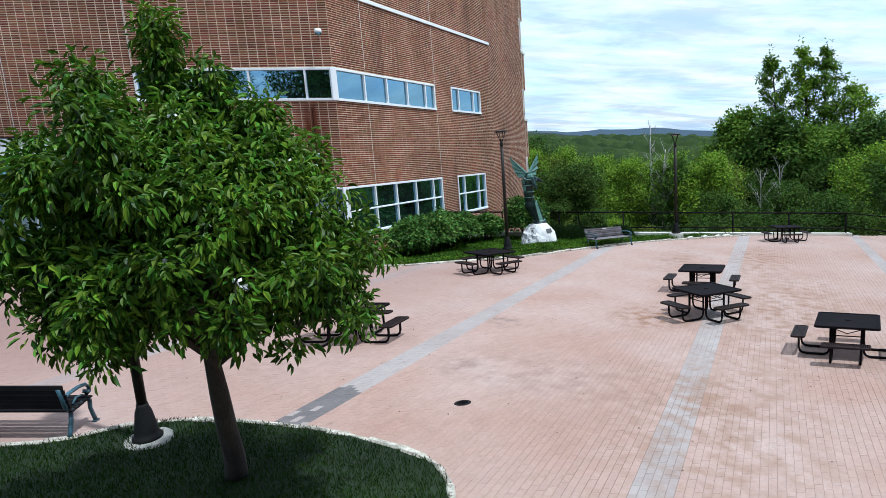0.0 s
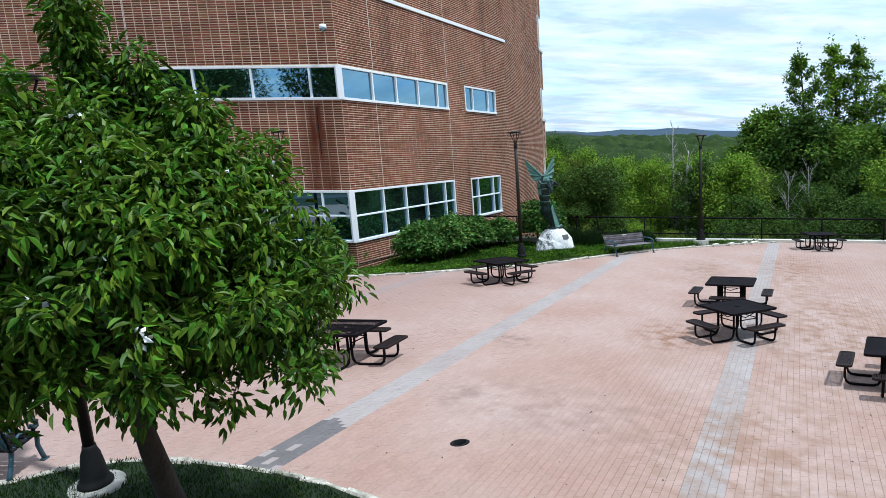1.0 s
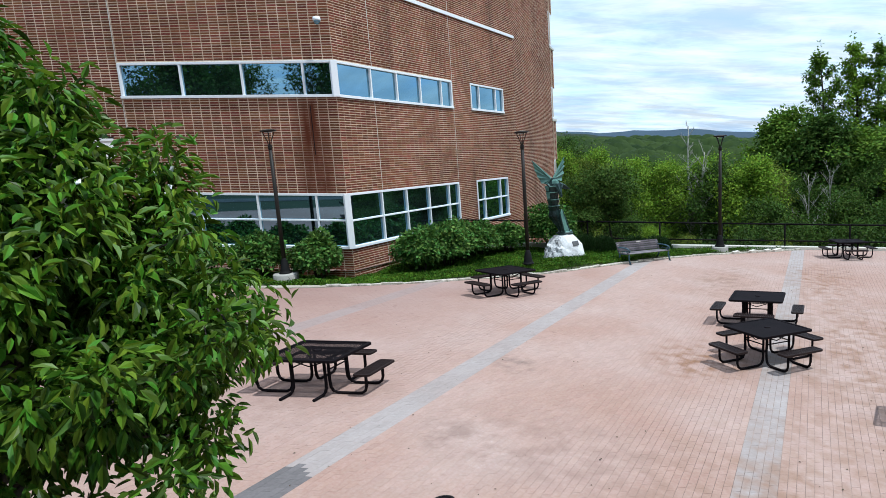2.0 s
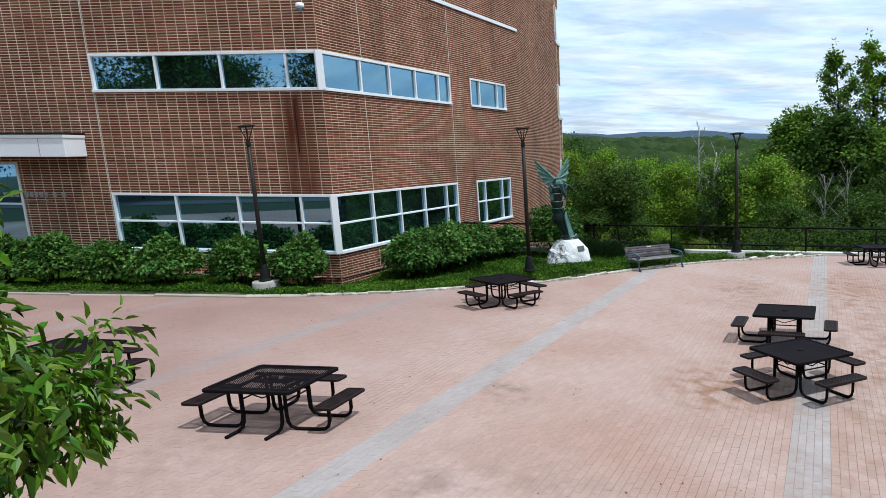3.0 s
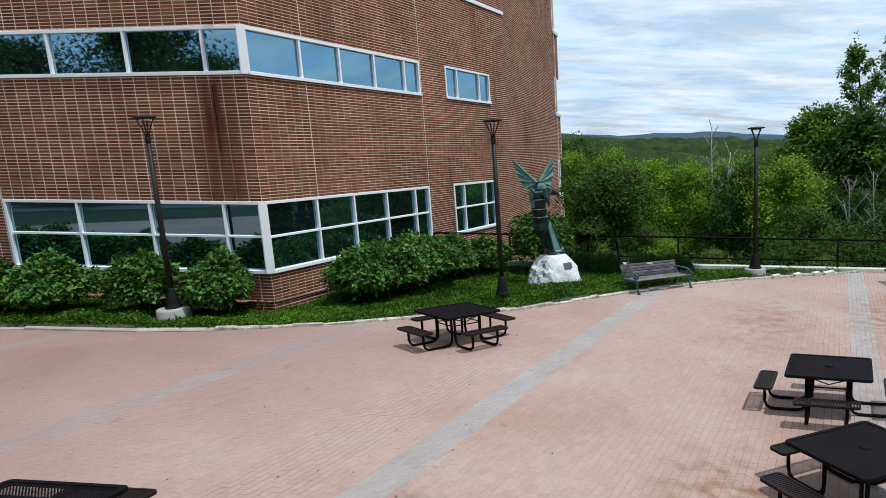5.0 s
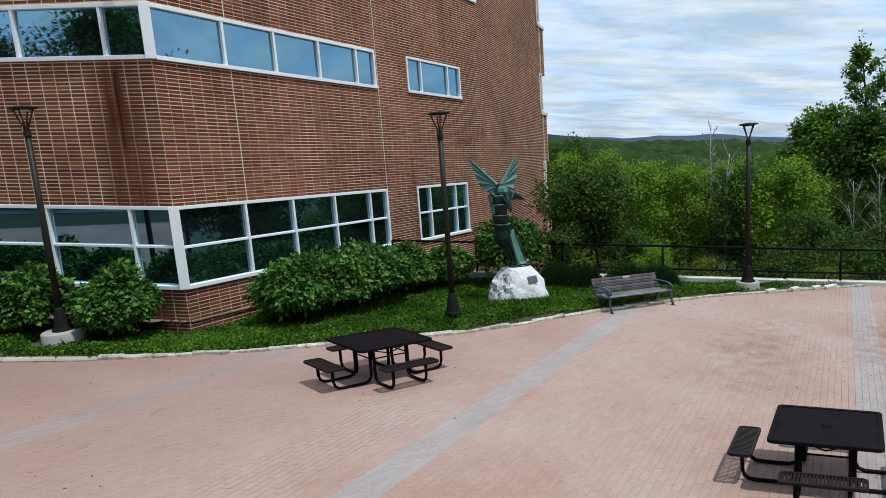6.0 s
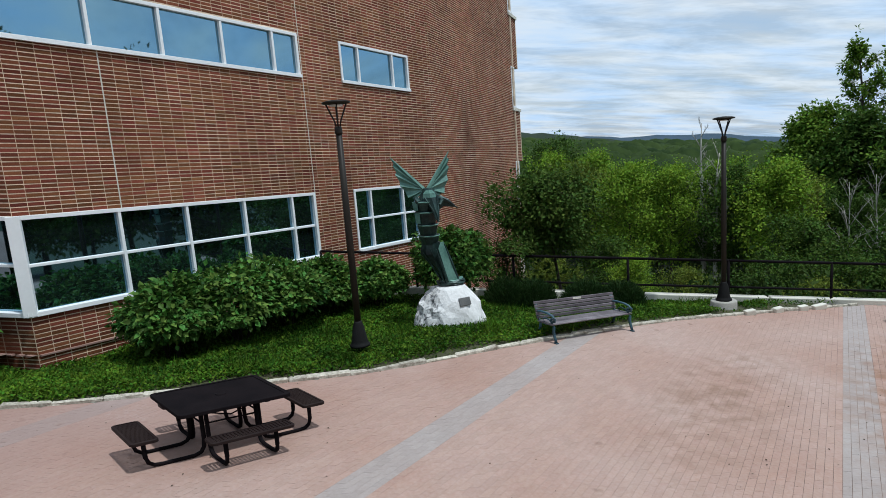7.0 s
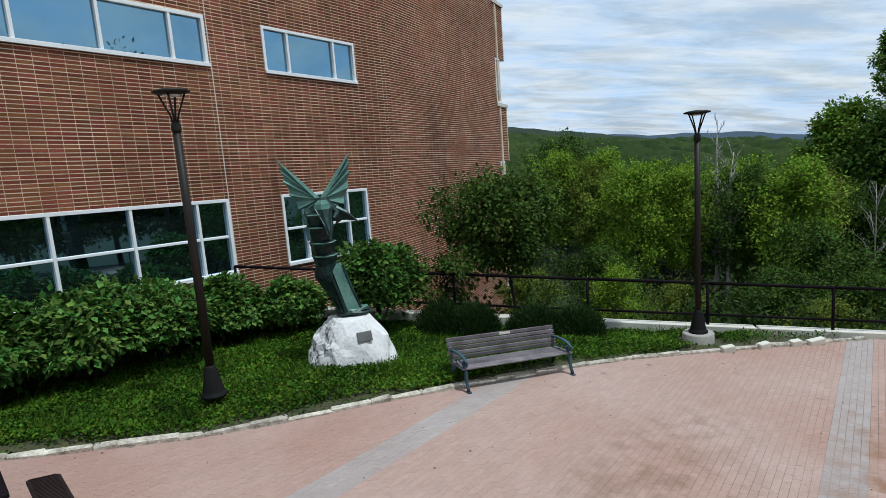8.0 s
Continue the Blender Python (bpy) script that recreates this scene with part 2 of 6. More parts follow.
M_WALLTOP = shader("pale_concrete", (0.56, 0.525, 0.445), (0.70, 0.665, 0.575), 0.9, 30, 1.4, 0.3)
M_BLACK = shader("black_coated_metal", (0.007, 0.006, 0.007), (0.013, 0.010, 0.011), 0.7, 60, 3.0, 0.08, spec=0.03)
M_BROWN = shader("brown_coated_metal", (0.016, 0.010, 0.010), (0.026, 0.017, 0.015), 0.55, 60, 3.0, 0.08, spec=0.10)
M_POST = shader("dark_bronze_paint", (0.017, 0.014, 0.011), (0.026, 0.021, 0.016), 0.5, 40, 2.0, 0.08, spec=0.2)
M_POSTBASE = shader("grey_iron_paint", (0.008, 0.008, 0.008), (0.015, 0.0145, 0.014), 0.65, 40, 2.0, 0.15, spec=0.1)
M_IRON = shader("blue_green_cast_iron", (0.014, 0.030, 0.040), (0.050, 0.125, 0.165), 0.5, 40, 4.0, 0.15)
M_SLAT = shader("weathered_slat", (0.070, 0.058, 0.066), (0.200, 0.176, 0.184), 0.8, 50, 3.0, 0.3, "object", 0.3)
# the bench slats again, darkened for the tree shade over the island bench
M_SLATSHADE = shader("tree_shaded_slat", (0.009, 0.008, 0.009), (0.018, 0.016, 0.017), 0.75, 50, 3.0, 0.3, "object", 0.15, spec=0.1)
M_BRONZE = shader("verdigris_bronze", (0.007, 0.014, 0.014), (0.038, 0.078, 0.068), 0.42, 14, 3.2, 0.3, third=(0.12, 0.22, 0.185), metal=0.35)
M_PATINA = shader("pale_verdigris", (0.065, 0.150, 0.122), (0.16, 0.30, 0.245), 0.55, 18, 3.0, 0.25, third=(0.05, 0.10, 0.085), metal=0.15)
M_ROCK = shader("whitewashed_rock", (0.58, 0.57, 0.55), (0.82, 0.81, 0.79), 0.9, 14, 2.6, 0.6, third=(0.85, 0.84, 0.82))


def broken(m, dark, scale):
    """Grey raw stone showing through the whitewash on the broken side of a boulder."""
    n, l = m.node_tree.nodes, m.node_tree.links
    b = n["Principled BSDF"]
    geo, mottle = n.new("ShaderNodeNewGeometry"), n.new("ShaderNodeTexNoise")
    mottle.inputs["Scale"].default_value, mottle.inputs["Detail"].default_value, mottle.inputs["Distortion"].default_value = scale, 7, 1.4
    l.new(geo.outputs["Position"], mottle.inputs["Vector"])
    spots, where, both, mix, side = n.new("ShaderNodeMapRange"), n.new("ShaderNodeMapRange"), n.new("ShaderNodeMath"), n.new("ShaderNodeMix"), n.new("ShaderNodeVectorMath")
    spots.inputs["From Min"].default_value, spots.inputs["From Max"].default_value = 0.47, 0.60
    where.inputs["From Min"].default_value, where.inputs["From Max"].default_value = 7.38, 7.12
    side.operation = "DOT_PRODUCT"
    side.inputs[1].default_value = (0.8, 0.6, 0.0)
    l.new(geo.outputs["Position"], side.inputs[0])
    l.new(mottle.outputs["Fac"], spots.inputs["Value"])
    l.new(side.outputs["Value"], where.inputs["Value"])
    both.operation = "MULTIPLY"
    l.new(spots.outputs[0], both.inputs[0])
    l.new(where.outputs[0], both.inputs[1])
    mix.data_type = "RGBA"
    l.new(both.outputs[0], mix.inputs["Factor"])
    l.new(b.inputs["Base Color"].links[0].from_socket, mix.inputs["A"])
    mix.inputs["B"].default_value = (*dark, 1)
    l.new(mix.outputs["Result"], b.inputs["Base Color"])


def spotted(m, dark, scale, most):
    """Sparse small dirt marks, and a darker red tone growing towards low x."""
    n, l = m.node_tree.nodes, m.node_tree.links
    b = n["Principled BSDF"]
    geo, spot, patch = n.new("ShaderNodeNewGeometry"), n.new("ShaderNodeTexNoise"), n.new("ShaderNodeTexNoise")
    spot.inputs["Scale"].default_value, spot.inputs["Detail"].default_value = scale, 3
    patch.inputs["Scale"].default_value, patch.inputs["Detail"].default_value = 0.35, 3
    l.new(geo.outputs["Position"], spot.inputs["Vector"])
    l.new(geo.outputs["Position"], patch.inputs["Vector"])
    one, two, both, mix = n.new("ShaderNodeMapRange"), n.new("ShaderNodeMapRange"), n.new("ShaderNodeMath"), n.new("ShaderNodeMix")
    one.inputs["From Min"].default_value, one.inputs["From Max"].default_value, one.inputs["To Max"].default_value = 0.66, 0.76, most
    two.inputs["From Min"].default_value, two.inputs["From Max"].default_value = 0.45, 0.62
    l.new(spot.outputs["Fac"], one.inputs["Value"])
    l.new(patch.outputs["Fac"], two.inputs["Value"])
    both.operation = "MULTIPLY"
    l.new(one.outputs[0], both.inputs[0])
    l.new(two.outputs[0], both.inputs[1])
    mix.data_type = "RGBA"
    l.new(both.outputs[0], mix.inputs["Factor"])
    l.new(b.inputs["Base Color"].links[0].from_socket, mix.inputs["A"])
    mix.inputs["B"].default_value = (*dark, 1)
    # redder and darker from x = 7.5 down to x = -1
    xyz, low_x, part_of, red = n.new("ShaderNodeSeparateXYZ"), n.new("ShaderNodeMapRange"), n.new("ShaderNodeMath"), n.new("ShaderNodeMix")
    l.new(geo.outputs["Position"], xyz.inputs[0])
    low_x.inputs["From Min"].default_value, low_x.inputs["From Max"].default_value, low_x.inputs["To Max"].default_value = 7.5, -1.0, 1.7
    l.new(xyz.outputs["X"], low_x.inputs["Value"])
    part_of.operation, part_of.use_clamp = "MULTIPLY", True
    l.new(low_x.outputs[0], part_of.inputs[0])
    l.new(patch.outputs["Fac"], part_of.inputs[1])
    red.data_type = "RGBA"
    l.new(part_of.outputs[0], red.inputs["Factor"])
    l.new(mix.outputs["Result"], red.inputs["A"])
    red.inputs["B"].default_value = (0.25, 0.145, 0.118, 1)
    l.new(red.outputs["Result"], b.inputs["Base Color"])


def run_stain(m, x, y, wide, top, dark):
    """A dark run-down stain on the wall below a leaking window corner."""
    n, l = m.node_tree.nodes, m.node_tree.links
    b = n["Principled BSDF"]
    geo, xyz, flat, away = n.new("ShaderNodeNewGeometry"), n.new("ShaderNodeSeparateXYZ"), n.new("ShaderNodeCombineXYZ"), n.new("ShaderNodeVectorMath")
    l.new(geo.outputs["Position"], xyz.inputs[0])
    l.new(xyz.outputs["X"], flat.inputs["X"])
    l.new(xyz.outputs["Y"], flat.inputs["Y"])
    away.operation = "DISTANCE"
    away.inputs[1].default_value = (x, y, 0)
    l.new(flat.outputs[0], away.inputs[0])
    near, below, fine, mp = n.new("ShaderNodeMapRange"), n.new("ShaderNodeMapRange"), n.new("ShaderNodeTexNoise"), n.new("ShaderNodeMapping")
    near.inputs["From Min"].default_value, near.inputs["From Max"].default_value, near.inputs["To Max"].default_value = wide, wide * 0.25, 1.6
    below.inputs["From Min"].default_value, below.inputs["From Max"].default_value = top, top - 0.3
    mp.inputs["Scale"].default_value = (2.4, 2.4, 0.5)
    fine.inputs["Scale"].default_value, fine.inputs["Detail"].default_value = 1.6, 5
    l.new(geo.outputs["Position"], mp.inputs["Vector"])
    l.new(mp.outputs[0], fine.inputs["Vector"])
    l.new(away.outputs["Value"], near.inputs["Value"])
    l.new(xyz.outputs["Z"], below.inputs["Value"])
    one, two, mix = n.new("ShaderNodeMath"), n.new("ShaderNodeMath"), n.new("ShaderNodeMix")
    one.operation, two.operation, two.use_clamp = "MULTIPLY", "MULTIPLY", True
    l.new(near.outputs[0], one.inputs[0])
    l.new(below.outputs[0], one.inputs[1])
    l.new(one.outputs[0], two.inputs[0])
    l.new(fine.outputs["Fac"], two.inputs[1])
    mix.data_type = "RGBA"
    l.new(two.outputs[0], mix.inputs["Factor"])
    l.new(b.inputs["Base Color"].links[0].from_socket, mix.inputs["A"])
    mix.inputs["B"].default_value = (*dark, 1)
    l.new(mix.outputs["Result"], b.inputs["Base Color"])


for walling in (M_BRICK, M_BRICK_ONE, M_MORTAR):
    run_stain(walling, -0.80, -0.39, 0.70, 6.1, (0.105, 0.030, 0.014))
for paving in (M_PAVER, M_PAVER_ONE, M_GREY):
    spotted(paving, (0.16, 0.09, 0.06), 3.2, 0.6)
broken(M_ROCK, (0.13, 0.13, 0.135), 7.0)


def brown_patch(m, x, y, wide, dark, most, stretch=1.0):
    """A ragged brown patch on the paving: dirt in places, plain darkening elsewhere."""
    n, l = m.node_tree.nodes, m.node_tree.links
    b = n["Principled BSDF"]
    geo, mp, ln, ns = n.new("ShaderNodeNewGeometry"), n.new("ShaderNodeMapping"), n.new("ShaderNodeVectorMath"), n.new("ShaderNodeTexNoise")
    mp.vector_type = "TEXTURE"
    mp.inputs["Location"].default_value, mp.inputs["Scale"].default_value = (x, y, 0), (wide, wide * stretch, 400.0)
    l.new(geo.outputs["Position"], mp.inputs["Vector"])
    ln.operation = "LENGTH"
    l.new(mp.outputs[0], ln.inputs[0])
    ns.inputs["Scale"].default_value, ns.inputs["Detail"].default_value = 3.4, 6
    l.new(geo.outputs["Position"], ns.inputs["Vector"])
    near, rag, both, mix = n.new("ShaderNodeMapRange"), n.new("ShaderNodeMapRange"), n.new("ShaderNodeMath"), n.new("ShaderNodeMix")
    near.inputs["From Min"].default_value, near.inputs["From Max"].default_value = 1.0, 0.3
    rag.inputs["From Min"].default_value, rag.inputs["From Max"].default_value, rag.inputs["To Max"].default_value = 0.42, 0.66, most
    l.new(ln.outputs["Value"], near.inputs["Value"])
    l.new(ns.outputs["Fac"], rag.inputs["Value"])
    both.operation, both.use_clamp = "MULTIPLY", True
    l.new(near.outputs[0], both.inputs[0])
    l.new(rag.outputs[0], both.inputs[1])
    mix.data_type = "RGBA"
    l.new(both.outputs[0], mix.inputs["Factor"])
    l.new(b.inputs["Base Color"].links[0].from_socket, mix.inputs["A"])
    mix.inputs["B"].default_value = (*dark, 1)
    l.new(mix.outputs["Result"], b.inputs["Base Color"])


for paving in (M_PAVER, M_GREY):
    brown_patch(paving, 8.15, -5.3, 0.6, (0.17, 0.115, 0.09), 0.75)
    brown_patch(paving, 8.6, -8.3, 0.7, (0.19, 0.125, 0.10), 0.5)
    # the next two only darken broad stretches of the near paving
    brown_patch(paving, 10.2, -8.0, 2.6, (0.25, 0.155, 0.12), 0.6, 0.55)
    brown_patch(paving, 5.2, -9.5, 1.9, (0.26, 0.16, 0.125), 0.55)
    brown_patch(paving, 10.9, -3.2, 1.1, (0.22, 0.105, 0.050), 1.0, 1.5)
    brown_patch(paving, 13.6, -1.0, 2.4, (0.24, 0.13, 0.075), 0.8, 2.6)
    brown_patch(paving, 12.9, 6.5, 1.3, (0.24, 0.125, 0.070), 0.9, 3.6)
    brown_patch(paving, 12.6, -8.5, 2.0, (0.26, 0.15, 0.095), 0.8, 2.2)
    brown_patch(paving, 10.4, 5.0, 1.2, (0.22, 0.13, 0.085), 0.7, 3.0)
M_PLATE = shader("dark_bronze_plate", (0.10, 0.10, 0.095), (0.17, 0.165, 0.155), 0.4, 60, 4, 0.1, metal=0.5)
M_BARS = shader("pale_metal_letters", (0.26, 0.25, 0.24), (0.36, 0.35, 0.34), 0.45, 40, 4, 0.05, metal=0.3)
M_SOIL = shader("bed_soil", (0.034, 0.042, 0.013), (0.080, 0.070, 0.034), 0.95, 25, 2.0, 0.6)
# tree shade is put into the near-black lawn colours, here and in M_GRASS
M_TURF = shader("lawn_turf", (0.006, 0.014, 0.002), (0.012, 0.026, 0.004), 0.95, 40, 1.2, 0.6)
M_LAND = shader("wooded_land", (0.012, 0.022, 0.006), (0.026, 0.038, 0.011), 0.95, 0.6, 0.08, 0.6)
M_BARK = shader("tree_bark", (0.028, 0.021, 0.017), (0.062, 0.048, 0.038), 0.95, 35, 5, 0.8, stretch=(1, 1, 0.25))
M_PALEBARK = shader("pale_dead_bark", (0.30, 0.275, 0.24), (0.46, 0.43, 0.385), 0.95, 35, 5, 0.5, stretch=(1, 1, 0.25))
M_LEAF = foliage("pear_leaves", (0.038, 0.086, 0.006), (0.124, 0.224, 0.015), 0.65, 0.25)
M_LEAF.node_tree.nodes["Principled BSDF"].inputs["Specular IOR Level"].default_value = 0.24
M_SHRUB = foliage("shrub_leaves", (0.046, 0.106, 0.017), (0.116, 0.214, 0.042), 0.65, 0.3)
M_COVER = foliage("ground_cover_leaves", (0.024, 0.060, 0.005), (0.094, 0.182, 0.014), 0.6, 0.5)
# blades darkened like the turf, for the same tree shade
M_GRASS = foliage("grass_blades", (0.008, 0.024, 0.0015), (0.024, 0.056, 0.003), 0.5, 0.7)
M_WOOD_A = foliage("wood_leaves_dark", (0.032, 0.068, 0.010), (0.078, 0.134, 0.020), 0.45, 0.5)
# a darker leaf green that stands in for the shade beneath the trees
M_UNDER = foliage("undergrowth_leaves", (0.016, 0.036, 0.006), (0.046, 0.076, 0.014), 0.5, 0.5)
M_MAPLE = foliage("small_tree_leaves", (0.036, 0.076, 0.012), (0.092, 0.146, 0.026), 0.5, 0.5)
M_FEATHER = foliage("feathery_needles", (0.012, 0.030, 0.008), (0.034, 0.066, 0.016), 0.4, 0.5)
M_WOOD_B = foliage("wood_leaves_light", (0.118, 0.212, 0.014), (0.215, 0.322, 0.030), 0.4, 0.5)
M_WOOD_C = foliage("wood_leaves_olive", (0.090, 0.132, 0.016), (0.160, 0.200, 0.030), 0.4, 0.5)
M_WOOD_D = foliage("wood_leaves_fresh", (0.076, 0.146, 0.014), (0.150, 0.238, 0.028), 0.4, 0.5)
M_FAR = shader("far_canopy", (0.014, 0.027, 0.009), (0.042, 0.064, 0.016), 0.95, 0.30, 0.028, 0.6, third=(0.120, 0.145, 0.036), spec=0.05)
# the blue of distance haze is put into the base colour of the hills
M_HILL = shader("hazed_distant_hill", (0.016, 0.036, 0.060), (0.024, 0.050, 0.076), 1.0, 0.02, 0.004, 0.0)
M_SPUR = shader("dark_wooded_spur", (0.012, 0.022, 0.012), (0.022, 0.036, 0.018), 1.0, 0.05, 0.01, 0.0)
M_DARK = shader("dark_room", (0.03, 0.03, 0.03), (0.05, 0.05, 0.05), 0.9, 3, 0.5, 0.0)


def glass(name):
    m = shader(name, (0.006, 0.010, 0.010), (0.010, 0.015, 0.015), 0.02, 2, 0.3, 0.0)
    b = m.node_tree.nodes["Principled BSDF"]
    b.inputs["IOR"].default_value = 5.2
    b.inputs["Specular Tint"].default_value = (0.46, 0.78, 1.0, 1)
    return m


M_GLASS = glass("tinted_window_glass")

# ---- plan of the plaza ----
KERB = [(-9.6, -8.9), (-6.6, -7.15), (-4.48, -5.92), (-3.31, -5.24), (-2.2, -4.54), (-1.05, -3.87), (0.1, -3.18), (0.98, -2.44), (1.75, -1.7), (2.5, -0.95), (3.6, 0.36), (4.4, 1.4),
        (5.27, 2.52), (5.85, 3.6), (6.42, 4.85), (6.92, 5.85), (8.1, 8.02), (8.68, 8.95), (9.4, 9.85), (10.3, 10.95), (11.0, 11.8), (12.2, 13.25)]
LEFT_D, LEFT_N = Vector((-0.8956, -0.4448, 0)), Vector((0.4448, -0.8956, 0))


def rail_line(x):
    """The railing's line across the plan."""
    return 6.85 + 0.543 * x


BED = KERB + [(12.28, 13.4), (0, rail_line(0)), (0, 0), tuple(LEFT_D * 14)[:2]]
ISLAND_EDGE = [(3.0, -14.9), (4.6, -13.9), (5.38, -13.25), (5.58, -12.82), (5.78, -12.5), (6.1, -12.14), (6.55, -11.88), (7.1, -11.68), (7.8, -11.46), (8.55, -11.33), (9.13, -11.31), (9.6, -11.36), (9.93, -11.5), (10.15, -11.72), (10.32, -12.0),
               (10.45, -12.8), (10.35, -14.0), (10.0, -15.2), (9.2, -16.6), (8.0, -18.0)]
ISLAND = ISLAND_EDGE + [(3.0, -18.0)]

# ---- ground ----
def ridge(az):
    """Elevation of the far skyline, in degrees, by the bearing from +y."""
    return np.interp(az, [-40, -29, -24.5, -20.5, -16, -12, -7.5, -4, 6.5, 14, 40], [2.4, 1.3, 0.6, 0.33, 0.0, -0.28, -0.58, -1.0, -1.5, -1.8, -2.0])


def land(x, y):
    """Height of the land: the plaza's slope, and the wooded valley past the railing."""
    x, y = np.asarray(x, float), np.asarray(y, float)
    near = level(np.clip(x, -40, 40), np.clip(y, -40, 40)) - 0.42
    dx, dy = x - 12.0, y + 8.0
    r = np.hypot(dx, dy) + 1e-6
    az = np.degrees(np.arctan2(dx, dy))
    e = ridge(az) - np.interp(az, [-30, -14, -2], [0.7, 1.0, 1.1]) - 0.9 * (1 - np.clip(r / 2600, 0, 1)) - 24.0 * np.exp(-r / 70)
    far = 3.9 + r * np.tan(np.radians(e))
    s = np.clip((0.879 * (y - rail_line(x)) - 0.25) / 3.2, 0, 1)
    s = s * s * (3 - 2 * s)
    return near * (1 - s) + far * s


def ground_sheet():
    rad = np.concatenate([np.linspace(0, 40, 41), np.geomspace(42, 4200, 70)])
    ang = np.linspace(0, 2 * np.pi, 181)[:-1]
    v = [(12.0, -8.0, float(land(12, -8)))]
    f = []
    for r in rad[1:]:
        x, y = 12 + r * np.sin(ang), -8 + r * np.cos(ang)
        v += list(zip(x, y, land(x, y)))
    n = len(ang)
    for k in range(n):
        f.append((0, 1 + (k + 1) % n, 1 + k))
    for k in range(len(rad) - 2):
        for s in range(n):
            a, b = 1 + k * n + s, 1 + k * n + (s + 1) % n
            f.append((a, b, b + n, a + n))
    return tagged(new("ground", mesh_of("ground", v, f, M_LAND, True)), "grassy and wooded land falling away past the plaza", "ground", kind="structure")


ground_sheet()


def plaza_bed():
    """The setting layer under the pavers."""
    xs, ys = np.linspace(-16, 24, 81), np.linspace(-15.6, 20.4, 73)
    v, f = [], []
    for y in ys:
        v += [(x, y, level(x, y) - 0.0035) for x in xs]
    w = len(xs)
    for j in range(len(ys) - 1):
        for i in range(w - 1):
            a = j * w + i
            if ys[j + 1] < rail_line(xs[i]) + 0.1 and not inside(xs[i] + 0.25, ys[j] + 0.25, BED):
                f.append((a, a + 1, a + w + 1, a + w))
    return tagged(new("plaza_pavement", mesh_of("plaza_pavement", v, f, M_JOINT)), "pink brick-paved plaza with grey paver strips, sloping gently", "pavement", kind="structure")


plaza = plaza_bed()


def planting_bed():
    """Soil between kerb and building, falling a little towards the walls."""
    step = 0.3
    xs, ys = np.arange(-12.6, 12.7, step), np.arange(-9.2, 13.8, step)
    gx, gy = np.meshgrid(xs, ys)
    d = line_distance(gx, gy, KERB)
    ok = inside(gx, gy, BED) | (d < 0.25)
    z = bed_height(gx, gy)
    v = np.stack([gx, gy, z], -1).reshape(-1, 3)
    w, f = len(xs), []
    for j in range(len(ys) - 1):
        for i in range(w - 1):
            if ok[j, i] and ok[j, i + 1] and ok[j + 1, i] and ok[j + 1, i + 1]:
                a = j * w + i
                f.append((a, a + 1, a + w + 1, a + w))
    return tagged(new("planting_bed", mesh_of("planting_bed", v, f, M_SOIL, True)), "low planted bed of soil and creeping green cover", "flower bed", kind="structure")


def bed_height(x, y):
    x, y = np.asarray(x, float), np.asarray(y, float)
    d = np.where(inside(x, y, BED), line_distance(x, y, KERB), 0)
    return level(x, y) + np.where(inside(x, y, BED), 0.03, -0.07) + np.where(inside(x, y, BED), -0.20 * np.clip((d - 0.5) / 1.8, 0, 1) - 0.17 * np.exp(-(x * x + y * y) / 4.5) + 0.20 * np.exp(-((x - 4.9) ** 2 + (y - 5.8) ** 2) / 1.6) * np.clip((d - 0.35) / 0.6, 0, 1), 0)


planting_bed()


def lawn_island():
    v = [(x, y, level(x, y) + 0.035) for x, y in ISLAND] + [(x, y, level(x, y) - 0.1) for x, y in ISLAND]
    n = len(ISLAND)
    f = [tuple(range(n))] + [(k, (k + 1) % n, n + (k + 1) % n, n + k) for k in range(n)]
    return tagged(new("lawn_island", mesh_of("lawn_island", v, f, M_TURF)), "kerbed island of lawn, darkened for the shade of its tree", "lawn", kind="structure")


lawn_island()


def kerb_line(name, line, label, high=0.065, lengths=(0.28, 0.75), material=None):
    """A row of rough stones along a line; each stone is a piece."""
    base = tagged(new(name), label, "kerb", kind="structure")
    pts = [Vector((*p, 0)) for p in line]
    at = []
    total = 0.0
    for a, b in zip(pts, pts[1:]):
        at.append((total, a, b))
        total += (b - a).length
    s = 0.0

    def where(q):
        for t0, a, b in reversed(at):
            if q >= t0:
                return a + (b - a).normalized() * (q - t0)
        return pts[0]
    while s < total - 0.2:
        step = rnd.uniform(*lengths)
        a, b = where(s), where(min(s + step, total))
        s += step
        mid, way = (a + b) / 2, (b - a)
        wide = rnd.uniform(0.07, 0.11)
        bm = bmesh.new()
        bmesh.ops.create_cube(bm, size=1)
        bmesh.ops.scale(bm, vec=(way.length * 1.03, wide, 0.2), verts=bm.verts)
        for v in bm.verts:
            v.co += Vector((rnd.uniform(-1, 1), rnd.uniform(-1, 1), rnd.uniform(-1, 1))) * 0.017
        bmesh.ops.bevel(bm, geom=bm.edges[:], offset=0.022, segments=1, affect="EDGES")
        me = bm_mesh("kerb_stone", bm, material or M_STONE)
        part("kerb_stone", me, base, m=pose(mid.x, mid.y, level(mid.x, mid.y) - 0.1 + high + rnd.uniform(-0.014, 0.010), 0, -math.degrees(math.atan2(level(b.x, b.y) - level(a.x, a.y), way.length)), math.degrees(math.atan2(way.y, way.x))))
    return base


